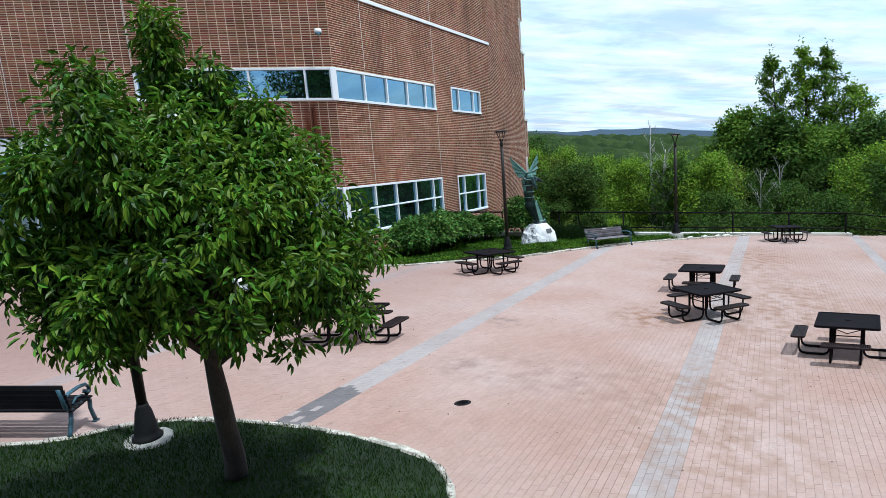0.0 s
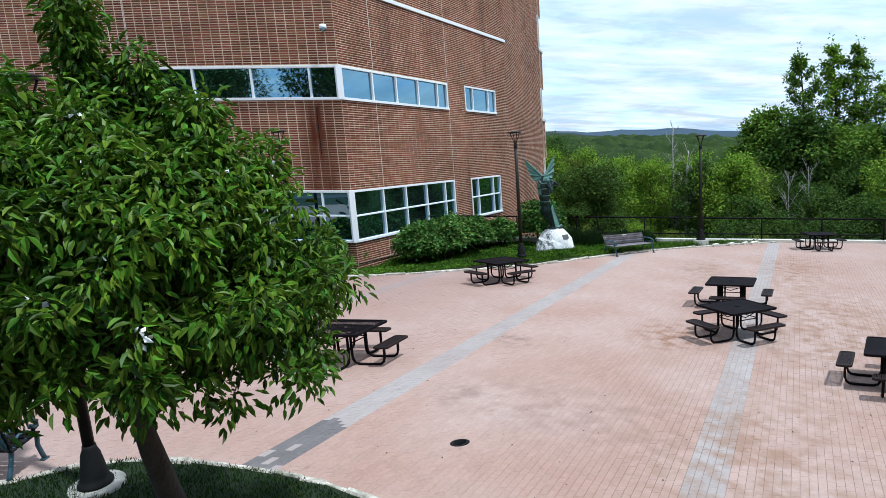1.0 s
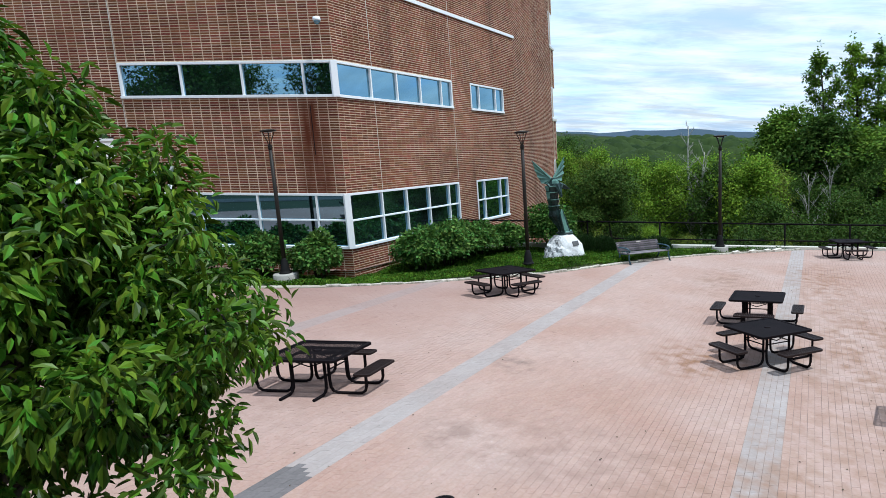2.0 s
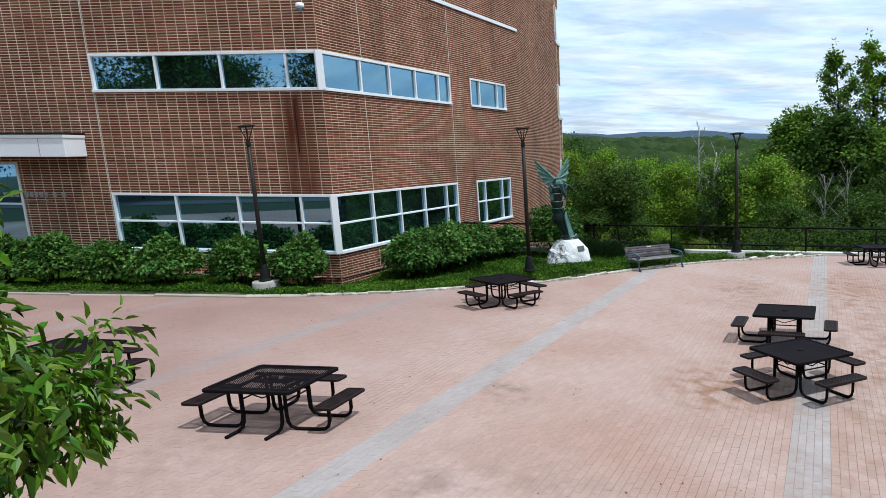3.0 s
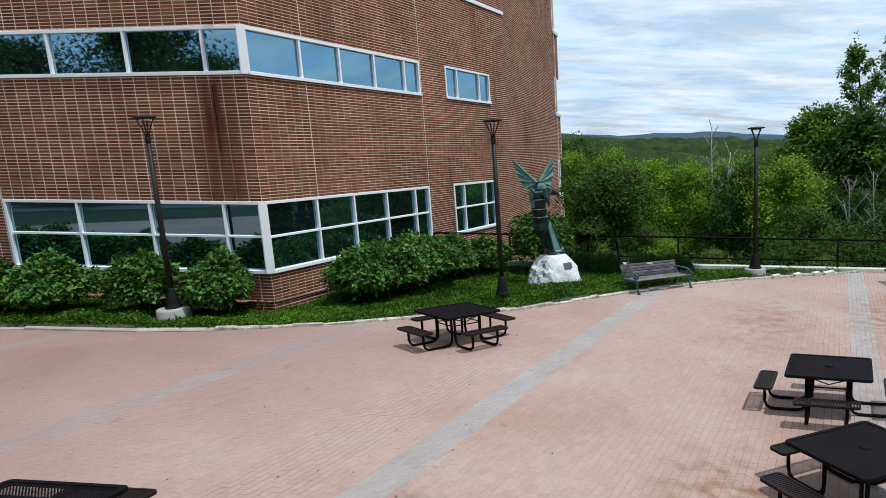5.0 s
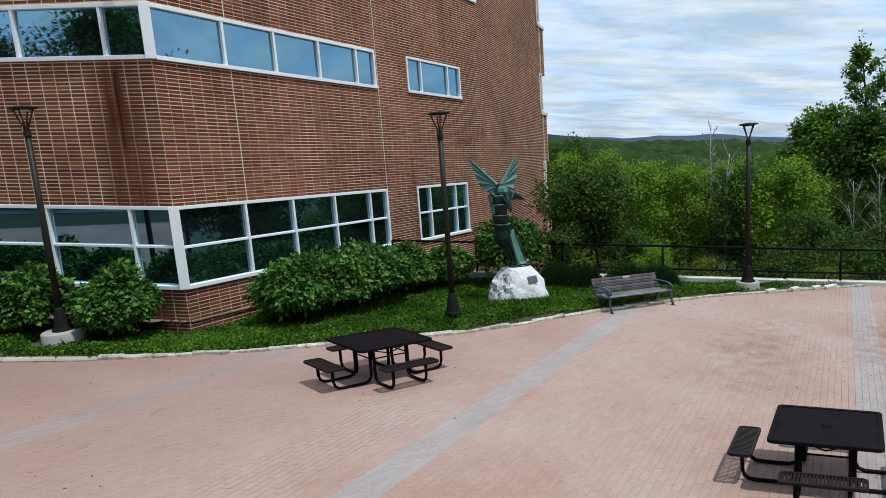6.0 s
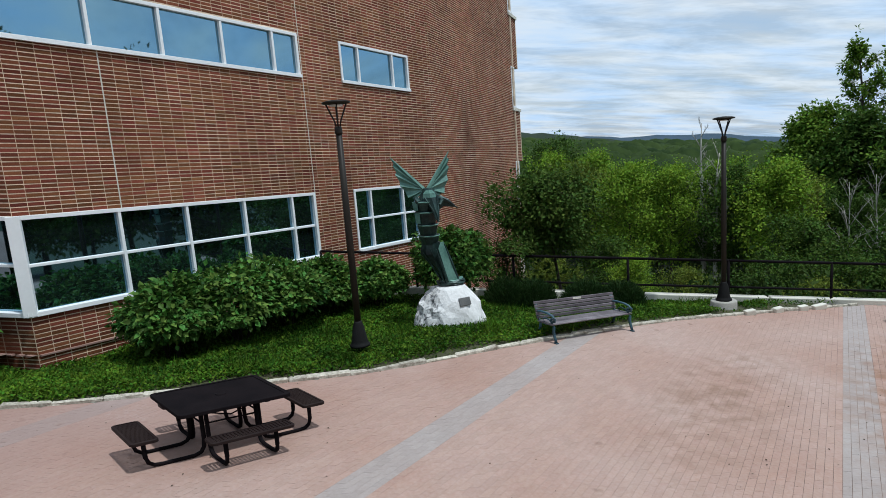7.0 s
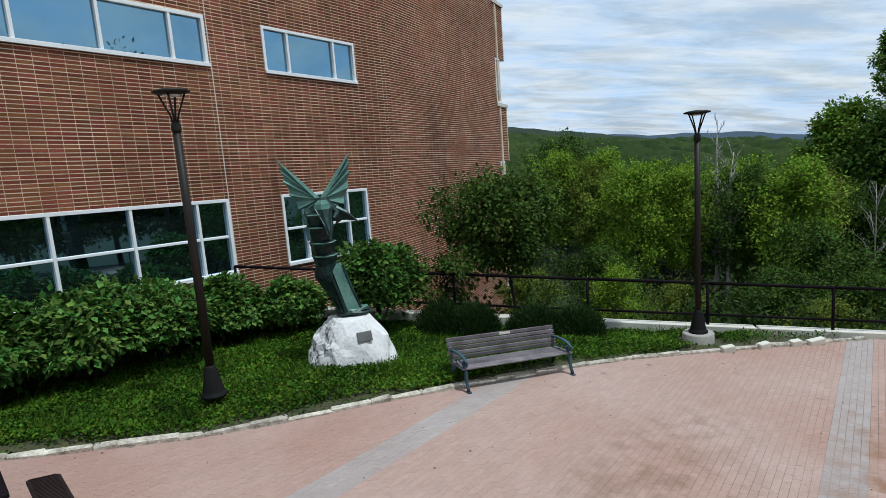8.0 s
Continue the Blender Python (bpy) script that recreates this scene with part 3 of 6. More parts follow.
kerb_line("kerb_concrete", KERB[:8], "tan concrete kerb edging the planted bed", 0.05, (1.6, 2.4), M_TAN)
kerb_line("kerb_bed", KERB[7:], "rough pale granite kerb edging the planted bed")
for x, y, a, w in ((10.1, 10.62, 42, 0.26), (10.62, 11.28, 52, 0.24), (11.1, 11.86, 42, 0.22), (11.42, 12.22, 48, 0.36)):
    stone = new("kerb_block", block("kerb_block", (w, 0.14, 0.14), M_WALLTOP, 0.02, (0, 0, 0.05)))
    stone.matrix_basis = pose(x, y, level(x, y), 3, -4, a)
    tagged(stone, "loose pale granite block lying on the kerb", "stone block", "loose kerb blocks")
kerb_line("kerb_island", ISLAND_EDGE, "pale stone kerb curving round the lawn island", 0.06, (0.25, 0.5))


# ---- building ----
COURSE_FALL = (-0.065, -0.0389)


class Face:
    """One outer wall: a corner, the way along it, the way out of it."""

    def __init__(self, corner, way, out, length, low, high):
        self.o, self.d, self.n = Vector((*corner, 0)), Vector((*way, 0)).normalized(), Vector((*out, 0)).normalized()
        self.length, self.low, self.high, self.holes = length, low, high, []

    def drop(self, v):
        """The courses run with the fall of the site."""
        return COURSE_FALL[0] * v.x + COURSE_FALL[1] * v.y

    def at(self, u, out, z):
        p = self.o + self.d * u + self.n * out
        return Vector((p.x, p.y, z + self.drop(p)))

    def axes(self):
        return [(self.d.x, self.d.y, self.drop(self.d)), (self.n.x, self.n.y, self.drop(self.n)), (0, 0, 1)]

    def base(self):
        return Vector((self.o.x, self.o.y, self.drop(self.o)))

    def turn(self):
        a, b, c = self.axes()
        return Matrix((a, b, c)).transposed().to_4x4()

    def matrix(self, u=0, out=0, z=0):
        return Matrix.Translation(self.at(u, out, z)) @ self.turn()


EAST = Face((0, 0), (0, 1), (1, 0), 13.1, -7.0, 14.6)
SOUTH = Face((0, 0), (-0.8985, -0.4389), (0.4389, -0.8985), 18.0, -1.0, 14.0)
FAR = Face((0, 13.1), (-0.1924, 0.9813), (0.9813, 0.1924), 11.4, -8.0, 14.6)
END = Face(tuple(FAR.at(10.7, 0, 0))[:2], (-0.94, -0.34), (-0.34, 0.94), 12.0, -9.0, 14.0)
UP0, UP1, LO0, LO1 = 5.975, 7.071, 1.196, 2.976
EAST.holes = [(0.0, 7.063, UP0, UP1), (0.0, 7.103, LO0, LO1), (8.608, 11.815, UP0 + 0.01, UP1 + 0.04), (8.642, 11.82, LO0 - 0.06, LO1)]
SOUTH.holes = [(0.0, 6.98, UP0, UP1), (0.0, 6.945, LO0, LO1), (12.3, 15.0, UP0 - 0.3, UP1 + 0.4), (9.9, 14.5, 0.5, 3.9)]
BAY = [(10.6, 12.85), (6.05, 8.2), (1.45, 3.55), (-3.3, -1.0)]
FAR.holes = [(10.15, 11.5, z0, z1) for z0, z1 in BAY]
COURSE = 0.0779
BACK = 0.0025


def wall_core(face, name, label):
    """The mortared wall behind the bricks, with openings through it."""
    us = sorted({0.0, face.length, *[v for h in face.holes for v in h[:2]]})
    zs = sorted({face.low, face.high, *[v for h in face.holes for v in h[2:]]})
    lo, hi = [], []
    for u0, u1 in zip(us, us[1:]):
        for z0, z1 in zip(zs, zs[1:]):
            um, zm = (u0 + u1) / 2, (z0 + z1) / 2
            if not any(a < um < b and c < zm < d for a, b, c, d in face.holes):
                lo.append((u0, -0.34, z0)), hi.append((u1, -BACK, z1))
    me = boxes_mesh(name, lo, hi, M_MORTAR, face.axes(), face.base(), True)
    return tagged(new(name, me), label, "wall", kind="structure")


def wall_bricks(face, parent, single=None, long=0.297, joint=0.0048, bed=0.0090):
    """Long bricks laid in straight courses; those in the nearest stretch are pieces of their own."""
    lo, hi = [], []
    whole = None
    rows = int((face.high - face.low) / COURSE)
    for k in range(rows):
        z = face.low + k * COURSE
        zm = z + COURSE / 2
        cuts = sorted((a, b) for a, b, c, d in face.holes if c < zm < d)
        spans, s = [], 0.0
        for a, b in cuts:
            if a > s:
                spans.append((s, a))
            s = max(s, b)
        if s < face.length:
            spans.append((s, face.length))
        for a, b in spans:
            i0 = math.floor(a / long)
            while i0 * long < b - 1e-6:
                p, q = max(a, i0 * long), min(b, (i0 + 1) * long)
                i0 += 1
                if q - p < 0.03:
                    continue
                if single and q - p > long - 0.002 and single[0] <= p < single[1] and single[2] <= z < single[3]:
                    if whole is None:
                        whole = boxes_mesh("brick", [(joint, -0.03, bed)], [(long - joint, 0, COURSE - bed)], M_BRICK_ONE, face.axes())
                    part("brick", whole, parent, m=Matrix.Translation(face.at(p, rnd.uniform(-0.0015, 0.0015), z)))
                    continue
                out = rnd.uniform(-0.0015, 0.0015)
                lo.append((p + joint, -0.03, z + bed)), hi.append((q - joint, out, z + COURSE - bed))
    me = boxes_mesh("brickwork", lo, hi, M_BRICK, face.axes(), face.base())
    return tagged(part("brickwork", me, parent), kind="stuff")


def rail_box(name, face, u0, u1, z0, z1, o0, o1, material, parent, label=""):
    me = block(name, (u1 - u0, o1 - o0, z1 - z0), material, 0.006, ((u0 + u1) / 2, (o0 + o1) / 2, (z0 + z1) / 2))
    me.transform(face.matrix())
    return part(name, me, parent, label)


WINDOWS = [0]


def window(face, u0, u1, z0, z1, mulls, transoms, label, open_left=False):
    """A white-framed strip of panes set in a wall."""
    WINDOWS[0] += 1
    w = tagged(new("window_%d" % WINDOWS[0]), label, "window", kind="structure")
    fw, o0, o1 = 0.075, -0.10, 0.025
    rail_box("window_frame", face, u0, u1, z1 - fw, z1, o0, o1, M_WHITE, w)
    rail_box("window_sill", face, u0, u1 + 0.02, z0 - 0.01, z0 + fw, o0, o1 + 0.03, M_WHITE, w)
    rail_box("window_frame", face, u1 - fw, u1, z0 + fw, z1 - fw, o0, o1, M_WHITE, w)
    if not open_left:
        rail_box("window_frame", face, u0, u0 + fw, z0 + fw, z1 - fw, o0, o1, M_WHITE, w)
    us = [u0 + (0.02 if open_left else fw)] + list(mulls) + [u1 - fw]
    zs = [z0 + fw] + list(transoms) + [z1 - fw]
    for m in mulls:
        rail_box("mullion", face, m - 0.032, m + 0.032, z0 + fw, z1 - fw, o0, o1 - 0.006, M_WHITE, w)
    for t in transoms:
        for a, b in zip(us, us[1:]):
            rail_box("transom", face, a + 0.033, b - 0.033, t - 0.027, t + 0.027, o0, o1 - 0.012, M_WHITE, w)
    for a, b in zip(us, us[1:]):
        for c, d in zip(zs, zs[1:]):
            rail_box("pane", face, a, b, c, d, -0.075, -0.06, M_GLASS, w)
    return w


def corner_post(z0, z1):
    WINDOWS[0] += 1
    w = tagged(new("window_%d" % WINDOWS[0]), "white painted corner post joining two window strips", "window", kind="structure")
    bis = (EAST.n + SOUTH.n).normalized()
    way = Vector((-bis.y, bis.x, 0))
    m = Matrix(((way.x, bis.x, 0, 0), (way.y, bis.y, 0, 0), (0, 0, 1, 0), (0, 0, 0, 1)))
    me = block("window_frame", (0.21, 0.15, z1 - z0), M_WHITE, 0.008, (0, -0.035, (z0 + z1) / 2))
    me.transform(m)
    part("window_frame", me, w)


def building():
    e = wall_core(EAST, "wall_east", "brown brick wall with white-framed window strips")
    s = wall_core(SOUTH, "wall_south", "brown brick wall with white-framed window strips facing the plaza")
    f = wall_core(FAR, "wall_far", "tall brown brick wall angled away")
    n = wall_core(END, "wall_end", "brown brick end wall")
    window(EAST, 0.0, 7.063, UP0, UP1, [1.79, 3.26, 4.76, 6.24], [], "upper window strip reflecting pale sky", True)
    window(SOUTH, 0.0, 6.98, UP0, UP1, [0.99, 2.95, 4.94], [], "upper window strip reflecting trees", True)
    window(EAST, 0.0, 7.103, LO0, LO1, [1.82, 3.29, 4.8, 6.29], [2.09], "two-row window strip with dark green reflections", True)
    window(SOUTH, 0.0, 6.945, LO0, LO1, [1.01, 2.95, 4.91], [2.11], "two-row window strip behind low shrubs", True)
    window(EAST, 8.608, 11.815, UP0 + 0.01, UP1 + 0.04, [9.4, 11.0], [], "three-pane upper window")
    window(EAST, 8.642, 11.82, LO0 - 0.06, LO1, [9.4, 11.0], [2.08], "three-pane two-row lower window")
    window(SOUTH, 12.3, 15.0, UP0 - 0.3, UP1 + 0.4, [13.6], [], "dark upper window beyond the entrance")
    window(SOUTH, 9.9, 14.5, 0.5, 3.9, [11.4, 13.0], [2.6], "dark glazed entrance under a canopy")
    corner_post(UP0, UP1), corner_post(LO0, LO1)
    for z0, z1 in BAY:
        w = window(FAR, 10.15, 10.75, z0 + 0.16, z1, [], [z0 + 0.75], "narrow white-framed window at the stepped end of the wall")
        rail_box("stone_sill", FAR, 10.12, 11.55, z0, z0 + 0.148, -0.3, 0.06, M_WALLTOP, w, "pale stone sill")
    stripe = block("trim_stripe", (13.3, 0.05, 0.13), M_WHITE, 0.008, (6.65, 0.022, 9.66))
    stripe.transform(EAST.matrix())
    tagged(new("trim_stripe", stripe), "white painted band across the brick wall", "trim", kind="structure")
    for face, us in ((EAST, (1.89, 7.125)), (SOUTH, (6.99, 11.6))):
        for u in us:
            lo, hi = [], []
            zs = sorted([face.low, face.high] + [v for h in face.holes if h[0] - 0.01 < u < h[1] + 0.01 for v in h[2:]])
            for a, b in zip(zs[::2], zs[1::2]):
                lo.append((u - 0.012, -0.02, a)), hi.append((u + 0.012, 0.003, b))
            me = boxes_mesh("trim_joint", lo, hi, M_WALLTOP, face.axes(), face.base())
            tagged(new("trim_joint", me), "pale sealed movement joint in the brickwork", "trim", kind="structure")
    slot = boxes_mesh("trim_slot", [(0.855, -0.02, 4.2)], [(0.882, 0.002, 5.72)], M_POSTBASE, SOUTH.axes(), SOUTH.base())
    tagged(new("trim_slot", slot), "dark unsealed joint in the stained brick corner", "trim", kind="structure")
    # roof and dark rooms behind the glass
    ring = [EAST.at(0, -0.2, 0), FAR.at(0, -0.2, 0), FAR.at(10.0, -0.2, 0), END.at(3.0, -0.8, 0), END.at(12, -0.3, 0), Vector((-22, 8, 0)), SOUTH.at(18, -0.2, 0)]
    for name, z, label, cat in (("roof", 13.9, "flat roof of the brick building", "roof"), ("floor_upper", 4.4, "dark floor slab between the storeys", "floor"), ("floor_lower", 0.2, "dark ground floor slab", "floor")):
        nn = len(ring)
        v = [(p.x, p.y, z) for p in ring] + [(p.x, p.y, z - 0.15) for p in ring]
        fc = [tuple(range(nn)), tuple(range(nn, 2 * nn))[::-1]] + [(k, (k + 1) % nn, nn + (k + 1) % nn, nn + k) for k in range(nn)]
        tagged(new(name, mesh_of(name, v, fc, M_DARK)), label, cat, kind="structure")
    return e, s, f, n


WALLS = building()


def on_wall(ob, face):
    """Turn a thing's parts to a wall and its courses."""
    for p in ob.children_recursive:
        p.data.transform(face.turn() @ p.matrix_basis)
        p.matrix_basis = Matrix.Identity(4)


def canopy():
    c = thing("entrance_canopy", Matrix.Translation(SOUTH.at(7.52, 0, 4.05)), "white metal entrance canopy on the brick wall", "canopy", kind="structure")
    part("fascia", block("fascia", (5.0, 0.9, 0.62), M_WHITE, 0.015, (2.5, 0.455, 0.33)), c)
    part("coping", block("coping", (5.06, 0.96, 0.05), M_POST, 0.01, (2.5, 0.47, 0.70)), c)
    part("cap_band", block("cap_band", (5.04, 0.935, 0.10), M_WHITE, 0.012, (2.5, 0.465, 0.615)), c)
    part("soffit", block("soffit", (4.9, 0.82, 0.03), M_POST, 0.004, (2.5, 0.44, 0.0)), c)
    for u in (0.8, 2.2, 3.6):
        part("seam", block("seam", (0.012, 0.01, 0.5), M_CONC, 0.0, (u, 0.909, 0.31)), c)
    on_wall(c, SOUTH)


canopy()


def wall_sign():
    s = thing("wall_sign", Matrix.Translation(SOUTH.at(8.4, 0.0, 2.62)), "two rows of raised metal letters on brick", "sign")
    u = 0.05
    for k in range(11):
        wd = rnd.uniform(0.10, 0.15)
        part("letter_bar", block("letter_bar", (wd, 0.02, 0.15), M_BARS, 0.003, (u + wd / 2, 0.012, 0.27)), s)
        u += wd + 0.04 + (0.12 if k in (0, 1) else 0)
    u = 1.62
    for c in "of Science and Art":
        if c == " ":
            u -= 0.045
            continue
        text = bpy.data.curves.new("letter", "FONT")
        text.body, text.size, text.extrude = c, 0.125, 0.008
        ob = bpy.data.objects.new("letter", text)
        me = bpy.data.meshes.new_from_object(ob)
        bpy.data.objects.remove(ob)
        me.materials.append(M_BARS)
        wide = max(v.co.x for v in me.vertices)
        me.transform(Matrix.Translation((u, 0.014, 0.03)) @ Matrix.Rotation(math.pi, 4, "Z") @ Matrix.Rotation(math.pi / 2, 4, "X"))
        part("letter", me, s)
        u -= wide + 0.012
    on_wall(s, SOUTH)


wall_sign()


def dome_camera():
    c = thing("security_camera", Matrix.Translation(SOUTH.at(0.3, 0.0, 8.17)), "small white dome camera on a wall bracket", "security camera")
    part("bracket", block("bracket", (0.09, 0.22, 0.09), M_WHITE, 0.015, (0, 0.11, 0.1)), c)
    part("housing", lathe("housing", [(0.05, 0.10), (0.11, 0.08), (0.12, 0.0), (0.115, -0.03)], M_WHITE), c, m=pose(0, 0.26, 0.03))
    part("dome", lathe("dome", [(0.10, 0.0), (0.095, -0.04), (0.07, -0.08), (0.03, -0.10), (0.002, -0.105)], M_GLASS), c, m=pose(0, 0.26, 0.0))
    on_wall(c, SOUTH)


dome_camera()


# ---- street furniture ----
def street_lamp(x, y, ground_z, top, footing, label, wide=0.30):
    """Tapered post on a cone base, a four-strut fork and a flat disc head."""
    h = top - ground_z
    l = thing("street_lamp", pose(x, y, ground_z), label, "street lamp", "plaza lamps")
    z0 = 0.0
    if footing:
        part("footing", lathe("footing", [(wide, -0.5), (wide, footing - 0.02), (wide - 0.02, footing)], M_CONC, 24), l, "round concrete footing")
        z0 = footing
    part("base", lathe("base", [(0.185, z0), (0.185, z0 + 0.03), (0.16, z0 + 0.05), (0.145, z0 + 0.1), (0.10, z0 + 0.36), (0.075, z0 + 0.42), (0.07, z0 + 0.46)], M_POSTBASE, 20), l, "grey cast base")
    part("pole", lathe("pole", [(0.062, z0 + 0.4), (0.060, h * 0.5), (0.052, h - 0.55)], M_POST, 14), l)
    part("collar", lathe("collar", [(0.062, h - 0.57), (0.066, h - 0.55), (0.066, h - 0.47), (0.045, h - 0.44)], M_POST, 14), l)
    for k in range(4):
        a = math.pi / 4 + k * math.pi / 2
        c, s = math.cos(a), math.sin(a)
        part("strut", bar("strut", [(0.03 * c, 0.03 * s, h - 0.46), (0.05 * c, 0.05 * s, h - 0.36), (0.17 * c, 0.17 * s, h - 0.07)], 0.014, M_POST, 6), l)
    part("head", lathe("head", [(0.12, h - 0.08), (0.235, h - 0.06), (0.245, h - 0.035), (0.16, h - 0.012), (0.03, h)], M_POST, 28), l)
    part("lens", lathe("lens", [(0.115, h - 0.1), (0.115, h - 0.081)], M_WHITE, 20), l)
    return l


street_lamp(-0.894, -2.114, 0.40, 5.095, 0.42, "dark bronze street lamp on a concrete footing beside shrubs", 0.38)
street_lamp(4.649, 3.286, 0.19, 4.515, 0.0, "dark bronze street lamp standing in the ground cover")
street_lamp(9.499, 10.929, -0.76, 3.838, 0.24, "dark bronze street lamp on a concrete footing by the railing")
street_lamp(6.33, -12.66, 0.76, 5.28, 0.115, "dark bronze street lamp on the lawn island under the tree")


def metal_grid(name, wx, wy, pitch, width, z, material):
    """Expanded metal: two crossing sets of thin flat bars clipped to a rectangle."""
    verts, faces = [], []
    for sgn in (1, -1):
        c = -(wx + wy) / 2
        while c < (wx + wy) / 2:
            if sgn > 0:
                x0, x1 = max(-wx / 2, -wy / 2 - c), min(wx / 2, wy / 2 - c)
            else:
                x0, x1 = max(-wx / 2, c - wy / 2), min(wx / 2, c + wy / 2)
            if x1 - x0 > 0.01:
                a, b = Vector((x0, sgn * x0 + c, z)), Vector((x1, sgn * x1 + c, z))
                w = Vector((-(b - a).y, (b - a).x, 0)).normalized() * width / 2
                n = len(verts)
                dz = Vector((0, 0, 0.004 * sgn))
                verts += [a - w + dz, b - w + dz, b + w + dz, a + w + dz]
                faces.append((n, n + 1, n + 2, n + 3))
            c += pitch
    return mesh_of(name, verts, faces, material)


def rounded_plate(name, wx, wy, thick, z, radius, rim, material):
    """A rounded rectangular rim, open in the middle, with a rolled edge."""
    def loop(ix, iy, r, zz):
        out = []
        for cx, cy, a0 in ((1, 1, 0), (-1, 1, 90), (-1, -1, 180), (1, -1, 270)):
            for s in range(5):
                a = radians(a0 + s * 22.5)
                out.append((cx * (ix / 2 - r) + r * math.cos(a), cy * (iy / 2 - r) + r * math.sin(a), zz))
        return out
    loops = [loop(wx - 2 * rim, wy - 2 * rim, radius * 0.6, z), loop(wx - 0.012, wy - 0.012, radius, z), loop(wx, wy, radius, z - 0.006),
             loop(wx, wy, radius, z - thick + 0.005), loop(wx - 0.012, wy - 0.012, radius, z - thick), loop(wx - 2 * rim, wy - 2 * rim, radius * 0.6, z - thick)]
    v = [p for l in loops for p in l]
    n, f = 20, []
    for k in range(6):
        for s in range(n):
            a, b = k * n + s, k * n + (s + 1) % n
            c, d = ((k + 1) % 6) * n + s, ((k + 1) % 6) * n + (s + 1) % n
            f.append((a, b, d, c))
    return mesh_of(name, v, f, material)


def lay(ob, x, y, turn, size=1.0, tall=1.0, lift=0.0, plan=PLAN):
    """Set a thing down on the plaza: its parts turned into the plan's axes, upright, its feet following the fall."""
    flat = plan @ Matrix.Rotation(radians(turn), 2) * size
    slope = [FALL[0] * flat[0][k] + FALL[1] * flat[1][k] for k in (0, 1)]
    m = Matrix(((flat[0][0], flat[0][1], 0, 0), (flat[1][0], flat[1][1], 0, 0), (slope[0], slope[1], tall, 0), (0, 0, 0, 1)))
    for p in ob.children_recursive:
        p.data.transform(m @ p.matrix_basis)
        p.matrix_basis = Matrix.Identity(4)
    ob.matrix_basis = Matrix.Translation((x, y, level(x, y) + lift))
    return ob


def slatted(name, wx, wy, z, material):
    """Seat infill: cross slats between the rims, with dark slots between them."""
    n = max(4, int(wy / 0.036))
    step = wy / n
    lo = [(-wx / 2, -wy / 2 + k * step + 0.006, z - 0.012) for k in range(n)]
    hi = [(wx / 2, -wy / 2 + (k + 1) * step - 0.006, z) for k in range(n)]
    return boxes_mesh(name, lo, hi, material, bottom=True)


def picnic_table(seats=(0, 1, 2, 3), strand=0.0215, label="black-coated metal picnic table with four attached seats"):
    """Square mesh-topped table with four seats on bent pipe legs."""
    t = thing("picnic_table", pose(0, 0, 0), label, "picnic table", "plaza tables")
    side, h = 1.166, 0.64
    top = part("tabletop", rounded_plate("tabletop", side, side, 0.045, h, 0.06, 0.055, M_BLACK), t)
    part("mesh_panel", metal_grid("mesh_panel", side - 0.1, side - 0.1, 0.030, strand, h - 0.012, M_BLACK), top, "expanded metal panel")
    for y in (-0.34, 0.34):
        part("top_brace", block("top_brace", (0.98, 0.05, 0.035), M_BLACK, 0.004, (0, y, h - 0.062)), t)
    for x in (-0.32, 0.32):
        part("top_brace", block("top_brace", (0.05, 0.62, 0.03), M_BLACK, 0.004, (x, 0, h - 0.058)), t)
    part("hub_plate", block("hub_plate", (0.5, 0.16, 0.012), M_BLACK, 0.003, (0, 0, h - 0.05)), t)
    part("hub_ring", lathe("hub_ring", [(0.05, h - 0.048), (0.06, h - 0.045), (0.06, h + 0.004), (0.03, h + 0.004)], M_BLACK, 16), t)
    for k in range(4):
        turn = Matrix.Rotation(k * math.pi / 2, 4, "Z")
        down = [(0.30, h - 0.05), (0.30, 0.20), (0.31, 0.11), (0.345, 0.05), (0.41, 0.026)]
        if k not in seats:
            for y in (-0.26, 0.26):
                me = bar("leg", [(x, y, z) for x, z in down + [(0.58, 0.024), (0.66, 0.024)]], 0.023, M_BLACK, 8)
                me.transform(turn)
                part("leg", me, t)
            continue
        seat_me = rounded_plate("seat", 0.265, 0.86, 0.04, 0.385, 0.05, 0.03, M_BROWN)
        seat_me.transform(turn @ Matrix.Translation((0.885, 0, 0)))
        seat = part("seat", seat_me, t)
        g = slatted("seat_mesh", 0.21, 0.80, 0.379, M_BROWN)
        g.transform(turn @ Matrix.Translation((0.885, 0, 0)))
        part("seat_mesh", g, seat)
        for y in (-0.26, 0.26):
            pts = [(x, y, z) for x, z in down + [(0.50, 0.024), (0.72, 0.024), (0.80, 0.032), (0.85, 0.07), (0.872, 0.14), (0.875, 0.35)]]
            me = bar("leg", pts, 0.023, M_BLACK, 8)
            me.transform(turn)
            part("leg", me, t)
            me = block("seat_bracket", (0.2, 0.035, 0.012), M_BLACK, 0.003, (0.88, y, 0.347))
            me.transform(turn)
            part("seat_bracket", me, t)
        me = bar("tie_rod", [(0.30, -0.26, 0.40), (0.30, 0.26, 0.40)], 0.011, M_BLACK, 6)
        me.transform(turn)
        part("tie_rod", me, t)
    for k in range(2):
        for sgn in (-1, 1):
            me = bar("cross_brace", [(-0.30, 0.0, h - 0.10), (0.0, 0.0, h - 0.20), (0.30, 0.0, h - 0.10)], 0.010, M_BLACK, 6)
            me.transform(Matrix.Rotation(k * math.pi / 2, 4, "Z") @ Matrix.Translation((0, sgn * 0.27, 0)))
            part("cross_brace", me, t)
    return t


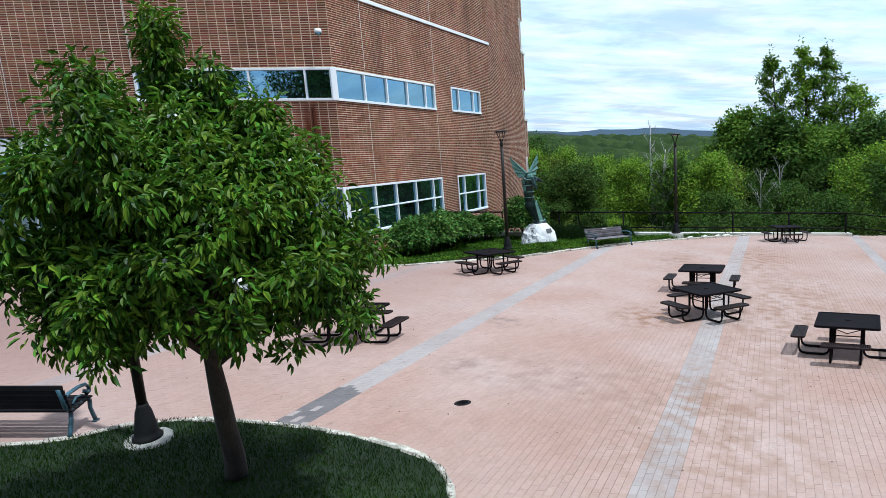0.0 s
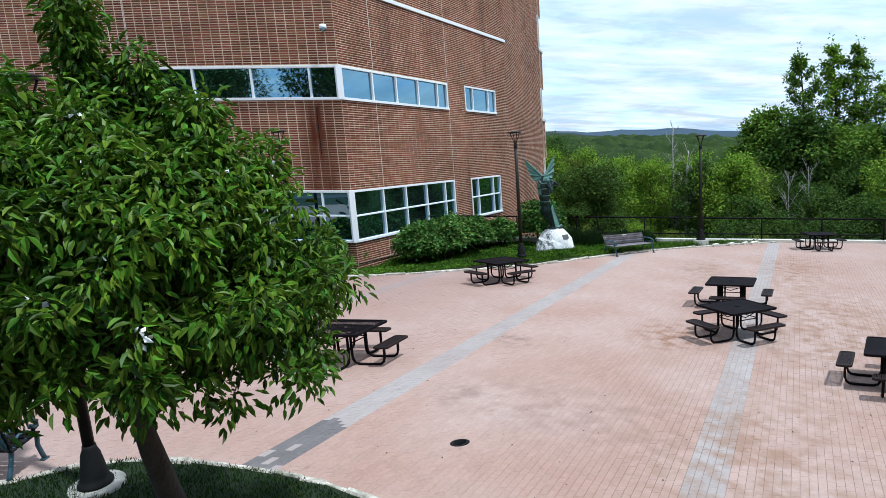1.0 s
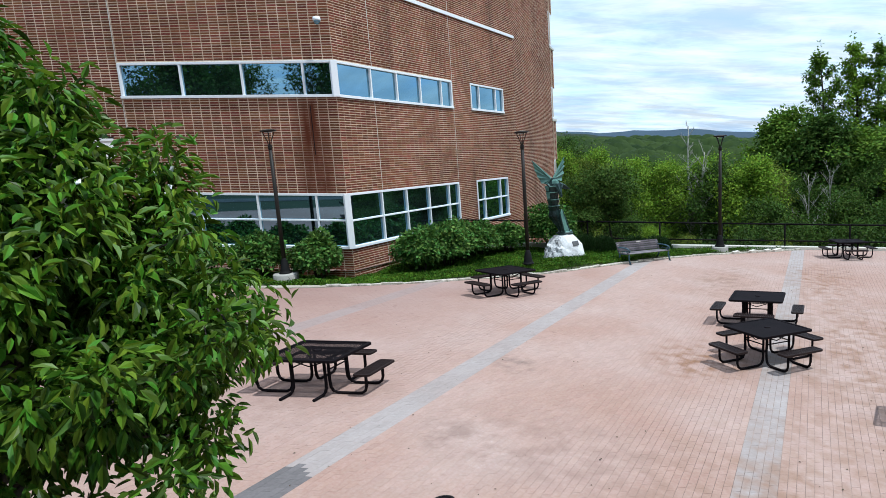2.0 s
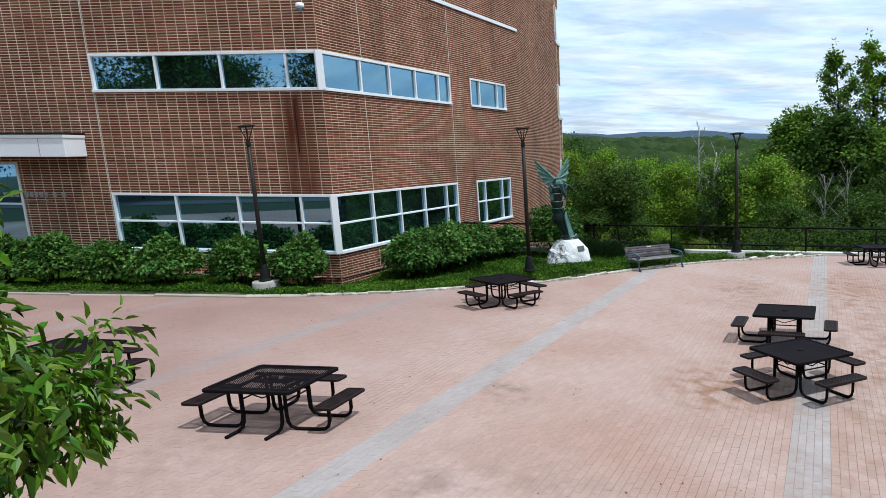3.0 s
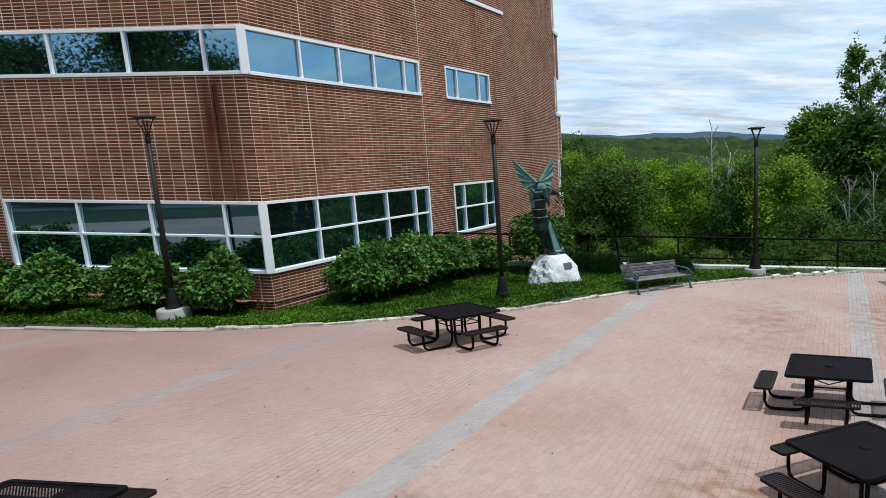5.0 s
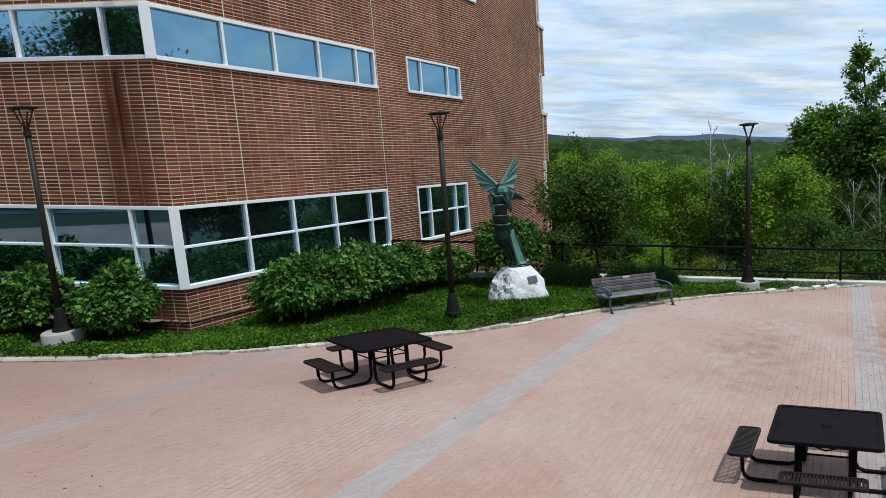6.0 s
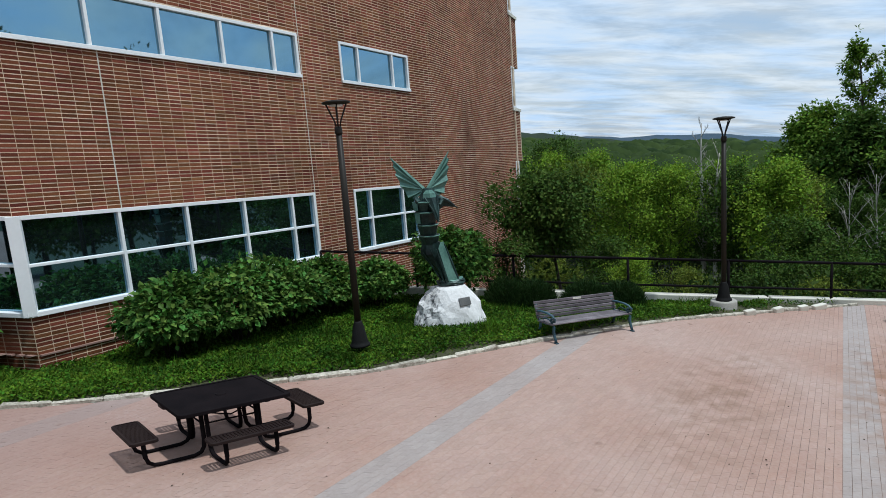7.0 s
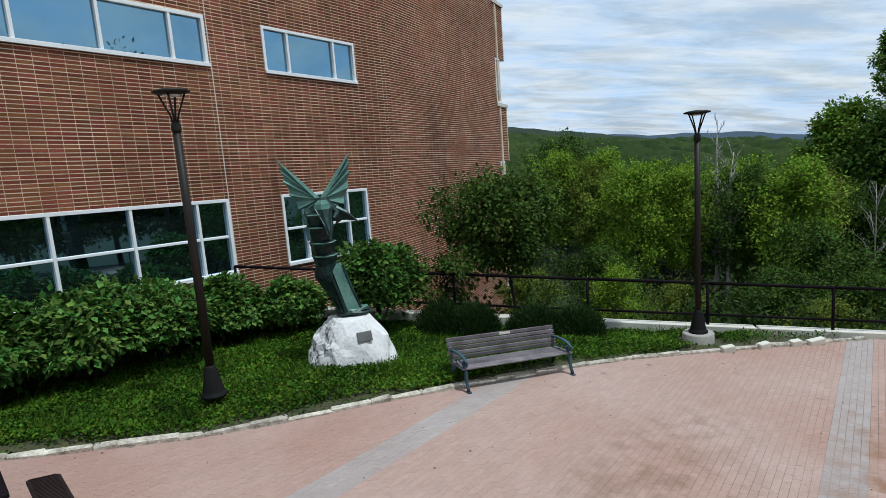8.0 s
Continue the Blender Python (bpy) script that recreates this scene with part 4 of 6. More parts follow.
TABLES = [(5.523, -0.218, -18.2), (11.949, -2.612, -34.8), (11.602, 0.099, 10.8), (14.481, -4.207, 4.0), (13.75, 12.2, 30.0), (2.31, -8.92, 17.0)]
lay(picnic_table((0, 1, 2), 0.0125, "black metal mesh picnic table with three seats and one open side"), 5.985, -7.996, 17.2)
for spec in TABLES:
    lay(picnic_table(), *spec)


def park_bench(m, label, wood):
    """Slatted bench with cast iron ends and scrolled arms."""
    b = thing("park_bench", m, label, "bench", "park benches")
    half = 0.98
    for x in (-half + 0.05, half - 0.05):
        end = part("end_frame", bar("end_frame", [(x, -0.30, 0.02), (x, -0.27, 0.12), (x, -0.235, 0.25), (x, -0.25, 0.38), (x, -0.22, 0.425), (x, 0.0, 0.40), (x, 0.16, 0.40), (x, 0.22, 0.48), (x, 0.29, 0.80)], 0.027, M_IRON, 8), b)
        part("rear_leg", bar("rear_leg", [(x, 0.14, 0.40), (x, 0.17, 0.26), (x, 0.22, 0.12), (x, 0.27, 0.02)], 0.026, M_IRON, 8), end)
        arm = [(x, 0.25, 0.62), (x, 0.12, 0.66), (x, -0.08, 0.665), (x, -0.22, 0.64), (x, -0.285, 0.58), (x, -0.27, 0.51), (x, -0.21, 0.49), (x, -0.18, 0.53), (x, -0.2, 0.57)]
        part("arm_rest", bar("arm_rest", arm, 0.027, M_IRON, 8), end)
        part("scroll", bar("scroll", [(x, -0.23, 0.43), (x, -0.12, 0.52), (x, 0.0, 0.54), (x, 0.08, 0.48), (x, 0.02, 0.43)], 0.014, M_IRON, 6), end)
        for y in (-0.30, 0.275):
            part("foot", block("foot", (0.06, 0.09, 0.025), M_IRON, 0.006, (x, y, 0.0125)), end)
    for k in range(5):
        part("seat_slat", block("seat_slat", (2 * half, 0.075, 0.028), wood, 0.006, (0, -0.215 + k * 0.092, 0.437 - 0.006 * k)), b)
    for k in range(5):
        z = 0.49 + k * 0.083
        part("back_slat", block("back_slat", (2 * half, 0.026, 0.07), wood, 0.006, (0, 0.185 + (z - 0.46) * 0.26, z), None), b)
    part("stretcher", bar("stretcher", [(-half + 0.05, 0.0, 0.38), (half - 0.05, 0.0, 0.38)], 0.012, M_IRON, 6), b)
    return b


bench = park_bench(pose(0, 0, 0), "weathered grey slatted bench with blue-green iron ends", M_SLAT)
part("name_plate", block("name_plate", (0.2, 0.006, 0.05), M_WALLTOP, 0.002, (0.05, 0.262, 0.822)), bench, "small pale plate")
SQUARE = Matrix.Identity(2)
lay(bench, 7.49, 6.95, 60.9, 1.06, 0.83, plan=SQUARE)
lay(park_bench(pose(0, 0, 0), "slatted bench with blue iron ends, slats darkened for tree shade, seen from behind", M_SLATSHADE), 4.45, -13.36, 209.0, 1.05, 0.88, plan=SQUARE)


def drain_cover():
    d = thing("drain_cover", pose(0, 0, 0), "small round iron drain cover in the paving", "drain cover")
    part("plate", lathe("plate", [(0.12, -0.02), (0.12, 0.006), (0.105, 0.008), (0.0, 0.008)], M_POSTBASE, 28), d)
    for k in range(5):
        part("rib", block("rib", (0.16 - abs(k - 2) * 0.03, 0.012, 0.008), M_BLACK, 0.002, (0, (k - 2) * 0.035, 0.011)), d)
    lay(d, 9.275, -9.67, 10)


drain_cover()


def floor_hatch():
    d = thing("floor_hatch", pose(0, 0, 0), "rusty square metal hatch set in the paving", "hatch")
    part("frame", rounded_plate("frame", 0.66, 0.56, 0.03, 0.014, 0.02, 0.04, M_BROWN), d)
    part("cover", block("cover", (0.57, 0.47, 0.02), M_BROWN, 0.004, (0, 0, 0.0)), d)
    part("handle", block("handle", (0.1, 0.02, 0.008), M_BLACK, 0.002, (0.16, 0.0, 0.014)), d)
    lay(d, 0.17, -6.66, 14, 1.02)


floor_hatch()


# ---- railing and the low wall under it ----
def railing():
    r = tagged(new("railing"), "black metal railing along the edge of the plaza", "railing", kind="structure")
    xs = [0.16, 2.4, 4.67, 7.25, 9.45, 11.65, 13.9, 16.2]
    at = [(x, rail_line(x), level(x, rail_line(x))) for x in xs]
    for x, y, z in at:
        part("post", bar("post", [(x, y, z - 0.3), (x, y, z + 1.03)], 0.034, M_BLACK, 8), r)
    for off, rad in ((1.03, 0.034), (0.34, 0.028)):
        for a, b in zip(at, at[1:]):
            part("rail", bar("rail", [(a[0], a[1], a[2] + off), (b[0], b[1], b[2] + off)], rad, M_BLACK, 8), r)
    side = [at[-1], (18.4, 13.6, level(18.4, 13.6)), (20.9, 11.0, level(20.9, 11.0))]
    for a, b in zip(side, side[1:]):
        for off in (1.03, 0.40):
            part("rail", bar("rail", [(a[0], a[1], a[2] + off), (b[0], b[1], b[2] + off)], 0.024, M_BLACK, 8), r)
        part("post", bar("post", [(b[0], b[1], b[2] - 0.3), (b[0], b[1], b[2] + 1.03)], 0.028, M_BLACK, 8), r)
    w = tagged(new("low_wall"), "pale concrete kerb wall under the railing", "low wall", kind="structure")
    for x0, x1 in ((0.02, 4.0), (4.05, 6.9), (6.95, 10.3), (10.35, 13.4), (13.45, 16.4)):
        way = Vector((x1 - x0, rail_line(x1) - rail_line(x0), level(x1, rail_line(x1)) - level(x0, rail_line(x0))))
        me = block("coping_block", (1.0, 0.26, 0.62), M_WALLTOP, 0.015, (0, 0, -0.19))
        flat = Vector((way.x, way.y, 0)).normalized()
        me.transform(Matrix(((way.x, -flat.y, 0, 0), (way.y, flat.x, 0, 0), (way.z, 0, 1, 0), (0, 0, 0, 1))))
        xm = (x0 + x1) / 2
        part("coping_block", me, w, m=Matrix.Translation((xm, rail_line(xm), level(xm, rail_line(xm)))))


railing()


# ---- statue and its rock ----
def boulder():
    r = thing("boulder", pose(4.98, 5.80, -0.06), "large whitewashed boulder used as a statue base", "boulder")
    bm = bmesh.new()
    bmesh.ops.create_icosphere(bm, subdivisions=4, radius=1)
    for v in bm.verts:
        p = v.co.copy()
        n1 = noise.noise(p * 1.3 + Vector((3, 1, 7)))
        n2 = noise.noise(p * 3.4 + Vector((9, 4, 2)))
        cell = noise.cell(p * 2.2 + Vector((5, 5, 5)))
        q = p * (1 + 0.16 * n1 + 0.06 * n2 + 0.05 * cell)
        q.z = max(-0.35, min(q.z, 0.86 + 0.05 * n2))
        v.co = Vector((q.x * 0.77, q.y * 0.60, q.z * 0.93))
    bmesh.ops.rotate(bm, cent=(0, 0, 0), matrix=Matrix.Rotation(radians(38), 3, "Z"), verts=bm.verts)
    # split faces
    gen = np.random.default_rng(4)
    for k in range(16):
        way = Vector((math.cos(2.4 * k), math.sin(2.4 * k), gen.uniform(-0.1, 0.9))).normalized()
        most = max(v.co.dot(way) for v in bm.verts)
        cut = most * gen.uniform(0.86, 0.95)
        for v in bm.verts:
            over = v.co.dot(way) - cut
            if over > 0:
                v.co -= way * over * 0.9
    for v in bm.verts:
        if v.co.dot(Vector((-0.8, -0.6, 0.0))) > 0.25:
            v.co += v.co * 0.10 * noise.noise(v.co * 9.0)
    # a flat dressed patch carries the plaque
    facing = Vector((0.78, -0.48, 0.40)).normalized()
    spot = min(bm.verts, key=lambda v: (v.co - Vector((0.62, -0.20, 0.58))).length).co.copy()
    for v in bm.verts:
        over = (v.co - spot).dot(facing)
        if over > 0 and (v.co - spot).length < 0.30:
            v.co -= facing * over
    part("stone", bm_mesh("stone", bm, M_ROCK), r)
    plate = block("plaque", (0.25, 0.03, 0.17), M_PLATE, 0.006)
    side = Vector((0, 0, 1)).cross(facing).normalized()
    turn = Matrix((side, -facing, side.cross(-facing))).transposed().to_4x4()
    part("plaque", plate, r, "small dark bronze plaque", Matrix.Translation(spot + facing * 0.012) @ turn)


boulder()


def wing(root, tip, edge, depth):
    """A pleated membrane on ribs that fan from the root to the scalloped free edge."""
    root = Vector((root[0], depth, root[1]))
    n = len(edge)
    ends = [Vector((tip[0], depth + 0.16, tip[1]))] + [Vector((x, depth + 0.16 - 0.16 * (k + 1) / n, z)) for k, (x, z) in enumerate(edge)]
    skin, ribs = [], []
    for a, b in zip(ends, ends[1:]):
        mid = (a + b) / 2
        mid = mid + (root - mid) * 0.07 + Vector((0, 0.045, 0))
        for back in (0.0, 0.014):
            o = Vector((0, back, 0))
            skin.append(([root + o, a + o, mid + o, b + o], [(0, 1, 2), (0, 2, 3)] if not back else [(2, 1, 0), (3, 2, 0)]))
    for k, e in enumerate(ends):
        thick = 0.045 if k == 0 else 0.016
        o = Vector((0, -0.008, 0))
        ribs.append(tube_data([root + o, root.lerp(e, 0.5) + o, e + o], [thick, thick * 0.75, 0.008], 5))
    return skin, ribs


def prism(sections):
    """A faceted solid through rings of (x, y) corners at given heights."""
    v = [(x, y, z) for z, ring in sections for x, y in ring]
    n = len(sections[0][1])
    f = [(k * n + s, k * n + (s + 1) % n, (k + 1) * n + (s + 1) % n, (k + 1) * n + s) for k in range(len(sections) - 1) for s in range(n)]
    return v, f + [tuple(range(n))[::-1], tuple(range((len(sections) - 1) * n, len(sections) * n))]


def hexa(x0, x1, depth, lean=0.0):
    """Six corners of a body plate between two sides, with a ridge in front."""
    c, w = (x0 + x1) / 2, x1 - x0
    return [(x0, 0.0), (x0 + 0.2 * w, -0.75 * depth), (c + lean, -depth), (x1 - 0.1 * w, -0.6 * depth), (x1, 0.1 * depth), (c, 0.8 * depth)]


def statue():
    """A winged figure in one plain mesh; x is across it, -y its front."""
    dark, pale = [], []
    # coiled foot
    for k, (r, z) in enumerate(((0.27, 0.03), (0.22, 0.08), (0.25, 0.055))):
        loop = [(-0.01 + r * math.cos(a) * (1 + 0.05 * math.sin(5 * a + k)), 0.8 * r * math.sin(a), z + 0.018 * math.sin(3 * a + 2 * k)) for a in np.linspace(0, 2 * math.pi, 25)]
        (pale if k == 1 else dark).append(tube_data(loop, 0.034, 6))
    # leaning robe: core, two broad side panels and folds
    dark.append(prism([(0.05, hexa(-0.20, 0.10, 0.16)), (0.30, hexa(-0.32, 0.03, 0.18)), (0.67, hexa(-0.60, -0.12, 0.22)), (0.90, hexa(-0.55, -0.17, 0.20))]))
    pale.append(prism([(0.07, [(-0.08, -0.21), (0.13, -0.12), (0.15, -0.05), (-0.06, -0.14)]), (0.80, [(-0.26, -0.29), (-0.12, -0.16), (-0.10, -0.08), (-0.24, -0.22)]), (0.90, [(-0.20, -0.22), (-0.13, -0.15), (-0.12, -0.10), (-0.19, -0.17)])]))
    for x0, x1, y0, y1, top in ((-0.11, -0.30, -0.20, -0.30, 0.78), (-0.16, -0.42, -0.16, -0.26, 0.80), (-0.19, -0.56, -0.10, -0.16, 0.72), (0.14, -0.11, -0.10, -0.14, 0.86), (0.10, -0.10, 0.02, 0.04, 0.84)):
        dark.append(tube_data([(x0, y0, 0.06), ((x0 + x1) / 2, (y0 + y1) / 2 - 0.02, top * 0.55), (x1, y1, top)], [0.026, 0.022, 0.012], 5))
    # plated body: each plate flares over the one below
    for k, (z0, z1, x0, x1) in enumerate(((0.86, 1.06, -0.60, -0.17), (1.06, 1.28, -0.62, -0.18), (1.28, 1.54, -0.65, -0.18), (1.54, 1.75, -0.68, -0.15))):
        dark.append(prism([(z0, hexa(x0 + 0.055, x1 - 0.05, 0.20)), (z1 - 0.02, hexa(x0, x1, 0.27, 0.03)), (z1, hexa(x0 + 0.015, x1 - 0.015, 0.25))]))
        rim = [(x, y - 0.006, z1 - 0.018) for x, y in hexa(x0, x1, 0.275, 0.03)[:5]]
        pale.append(tube_data(rim, 0.011, 4))
        if k > 1:
            pale.append(prism([(z0 + 0.03, [(x0 + 0.015, -0.06), (x0 + 0.09, -0.165), (x0 + 0.10, -0.12), (x0 + 0.04, -0.04)]), (z1 - 0.03, [(x0 - 0.006, -0.04), (x0 + 0.085, -0.178), (x0 + 0.10, -0.12), (x0 + 0.04, -0.04)])]))
    # neck, shoulders and the clenched hand at the shoulder
    dark.append(prism([(1.73, hexa(-0.58, -0.10, 0.17)), (1.84, hexa(-0.52, -0.12, 0.15)), (2.00, hexa(-0.43, -0.26, 0.10))]))
    dark.append(tube_data([(-0.60, -0.08, 1.82), (-0.57, -0.16, 1.74), (-0.52, -0.18, 1.68)], [0.05, 0.055, 0.03], 6))
    dark.append(tube_data([(-0.16, -0.06, 1.80), (-0.10, -0.16, 1.74), (-0.16, -0.22, 1.66)], [0.05, 0.05, 0.03], 6))
    # bowed head with a long beak
    dark.append(prism([(1.34, [(-0.25, -0.40), (-0.23, -0.42), (-0.21, -0.40), (-0.23, -0.38)]), (1.46, [(-0.30, -0.34), (-0.235, -0.40), (-0.19, -0.34), (-0.24, -0.28)]),
                       (1.60, [(-0.35, -0.30), (-0.27, -0.36), (-0.18, -0.28), (-0.26, -0.18)]), (1.82, [(-0.45, -0.20), (-0.32, -0.29), (-0.18, -0.18), (-0.31, -0.06)])]))
    for x in (-0.44, -0.19):
        dark.append(tube_data([(x, -0.20, 1.82), (-0.30 if x < -0.3 else -0.20, -0.33, 1.56), (-0.26 if x < -0.3 else -0.215, -0.39, 1.40)], [0.022, 0.02, 0.01], 5))
    pale.append(prism([(1.81, [(-0.47, -0.16), (-0.34, -0.27), (-0.20, -0.15), (-0.33, 0.02)]), (1.90, [(-0.46, -0.14), (-0.34, -0.25), (-0.22, -0.13), (-0.33, 0.04)]), (1.96, [(-0.40, -0.08), (-0.34, -0.16), (-0.27, -0.08), (-0.34, 0.04)])]))
    # spar and web beside the head
    dark.append(tube_data([(-0.12, 0.02, 1.80), (0.05, -0.02, 1.71), (0.23, -0.05, 1.55)], [0.05, 0.035, 0.008], 6))
    dark.append(([(-0.12, 0.02, 1.78), (0.20, -0.04, 1.57), (-0.04, 0.04, 1.60), (-0.16, 0.05, 1.52), (-0.12, 0.05, 1.78), (0.20, 0.0, 1.57), (-0.04, 0.07, 1.60), (-0.16, 0.08, 1.52)],
                 [(0, 3, 2), (0, 2, 1), (4, 6, 7), (4, 5, 6), (0, 1, 5, 4), (1, 2, 6, 5), (2, 3, 7, 6)]))
    for root, tip, edge in (((-0.405, 1.97), (-1.035, 2.66), ((-0.99, 2.48), (-0.957, 2.30), (-0.878, 2.07), (-0.74, 1.83), (-0.60, 1.80), (-0.46, 1.85))),
                            ((-0.33, 1.97), (0.165, 2.69), ((0.16, 2.54), (0.146, 2.38), (0.106, 2.12), (0.008, 1.86), (-0.10, 1.83), (-0.22, 1.86)))):
        skin, ribs = wing(root, tip, edge, 0.06)
        pale += skin + ribs
    v, f = joined(dark + pale)
    ob = new("statue", mesh_of("statue", v, f, M_BRONZE))
    ob.data.materials.append(M_PATINA)
    first_pale = sum(len(g) for _, g in dark)
    for p in ob.data.polygons:
        p.material_index = 1 if p.index >= first_pale else 0
    tagged(ob, "green-patinated bronze statue of a winged figure", "statue")
    ob.matrix_basis = pose(4.99, 5.90, 0.77, 0, 0, 42) @ Matrix.Scale(1.02, 4)
    return ob


statue()


# ---- plants ----
def leaf_quads(at, way, size, wide, gen, face=None):
    """Folded leaves: at (n, 3), way (n, 3), size (n,); face is the side they turn to the light."""
    n = len(at)
    way = way / np.linalg.norm(way, axis=1, keepdims=True)
    ref = gen.normal(size=(n, 3)) if face is None else face + gen.normal(size=(n, 3)) * 0.38
    side = np.cross(way, ref)
    side /= np.linalg.norm(side, axis=1, keepdims=True) + 1e-9
    up = np.cross(side, way)
    s = size[:, None]
    tip = at + way * s
    mid = at + way * s * 0.45
    lift = up * s * 0.09
    return np.stack([at, mid + side * s * wide + lift, tip, mid - side * s * wide + lift], 1)


def curved_leaves(at, way, size, wide, gen, face):
    """Rounded leaves folded along the midrib, their tips bent down: two faces each."""
    n = len(at)
    way = way / np.linalg.norm(way, axis=1, keepdims=True)
    side = np.cross(way, face + gen.normal(size=(n, 3)) * 0.38)
    side /= np.linalg.norm(side, axis=1, keepdims=True) + 1e-9
    up = np.cross(side, way)
    s = size[:, None]
    tip = at + way * s - up * s * 0.16
    halves = []
    for sgn in (1, -1):
        halves.append(np.stack([at, at + way * s * 0.30 + side * s * wide * sgn + up * s * 0.09, at + way * s * 0.66 + side * s * wide * 0.8 * sgn + up * s * 0.04, tip], 1))
    return np.concatenate(halves)


def leaf_cluster(tips, per, spread, size, wide, gen, droop=0.35, centre=None, shape=leaf_quads):
    n = len(tips) * per
    base = np.repeat(tips, per, 0)
    off = np.clip(gen.normal(size=(n, 3)), -1.7, 1.7) * spread
    way = off / (np.linalg.norm(off, axis=1, keepdims=True) + 1e-9) + gen.normal(size=(n, 3)) * 0.45
    way[:, 2] -= droop
    face = None
    if centre is not None:
        out = base - np.asarray(centre)
        face = 0.75 * out / (np.linalg.norm(out, axis=1, keepdims=True) + 1e-9) + 0.5 * off / (np.linalg.norm(off, axis=1, keepdims=True) + 1e-9) + np.array([0, 0, 0.45])
    return shape(base + off, way, size * gen.uniform(0.65, 1.25, n), wide, gen, face)


def branching(gen, height, crown, trunk_r, limbs, lean=(0, 0), first=0.32, rise=0.7, taper=0.55, wild=0.16):
    """Trunk, limbs and twigs as tubes, and the twig ends."""
    pieces, tips = [], []
    top = Vector((lean[0], lean[1], height * 0.80))
    trunk = [Vector((0, 0, -0.15)).lerp(top, s) + Vector((gen.normal() * 0.02 * height * s, gen.normal() * 0.02 * height * s, 0)) * 0.4 for s in np.linspace(0, 1, 7)]
    pieces.append(tube_data(trunk, [trunk_r * (1.25 if k == 0 else 1 - 0.85 * k / 6) for k in range(7)], 9))
    for k in range(limbs):
        s = first + (0.98 - first) * (k + gen.uniform(0, 0.8)) / limbs
        a = k * 2.4 + gen.uniform(-0.4, 0.4)
        i = min(int(s * 6), 5)
        start = trunk[i].lerp(trunk[i + 1], s * 6 - i)
        reach = crown * (1.0 - taper * max(0.0, (s - 0.4) / 0.6)) * gen.uniform(0.92 - wild, 0.92 + wild)
        climb = reach * (rise * gen.uniform(0.5, 1.3) + 0.9 * max(0, s - 0.6))
        end = start + Vector((math.cos(a) * reach, math.sin(a) * reach, climb))
        mid = start.lerp(end, 0.5) + Vector((0, 0, reach * 0.12))
        r = trunk_r * (0.5 - 0.3 * s)
        pieces.append(tube_data([start, mid, end], [r, r * 0.6, r * 0.15], 6))
        for j in range(7):
            q = gen.uniform(0.3, 1.0)
            b = start.lerp(mid, q * 2) if q < 0.5 else mid.lerp(end, q * 2 - 1)
            d = Vector(gen.normal(size=3)).normalized() * reach * gen.uniform(0.2, 0.42)
            d.z = abs(d.z) * 0.5 - reach * 0.04
            e = b + d
            pieces.append(tube_data([b, b.lerp(e, 0.5) + Vector((0, 0, 0.02 * height)), e], [r * 0.3, r * 0.2, r * 0.06], 4))
            tips += [e, b.lerp(e, 0.6)]
        tips += [end, mid.lerp(end, 0.5)]
    tips.append(trunk[-1] + Vector((0, 0, height * 0.06)))
    return pieces, np.array([tuple(t) for t in tips])


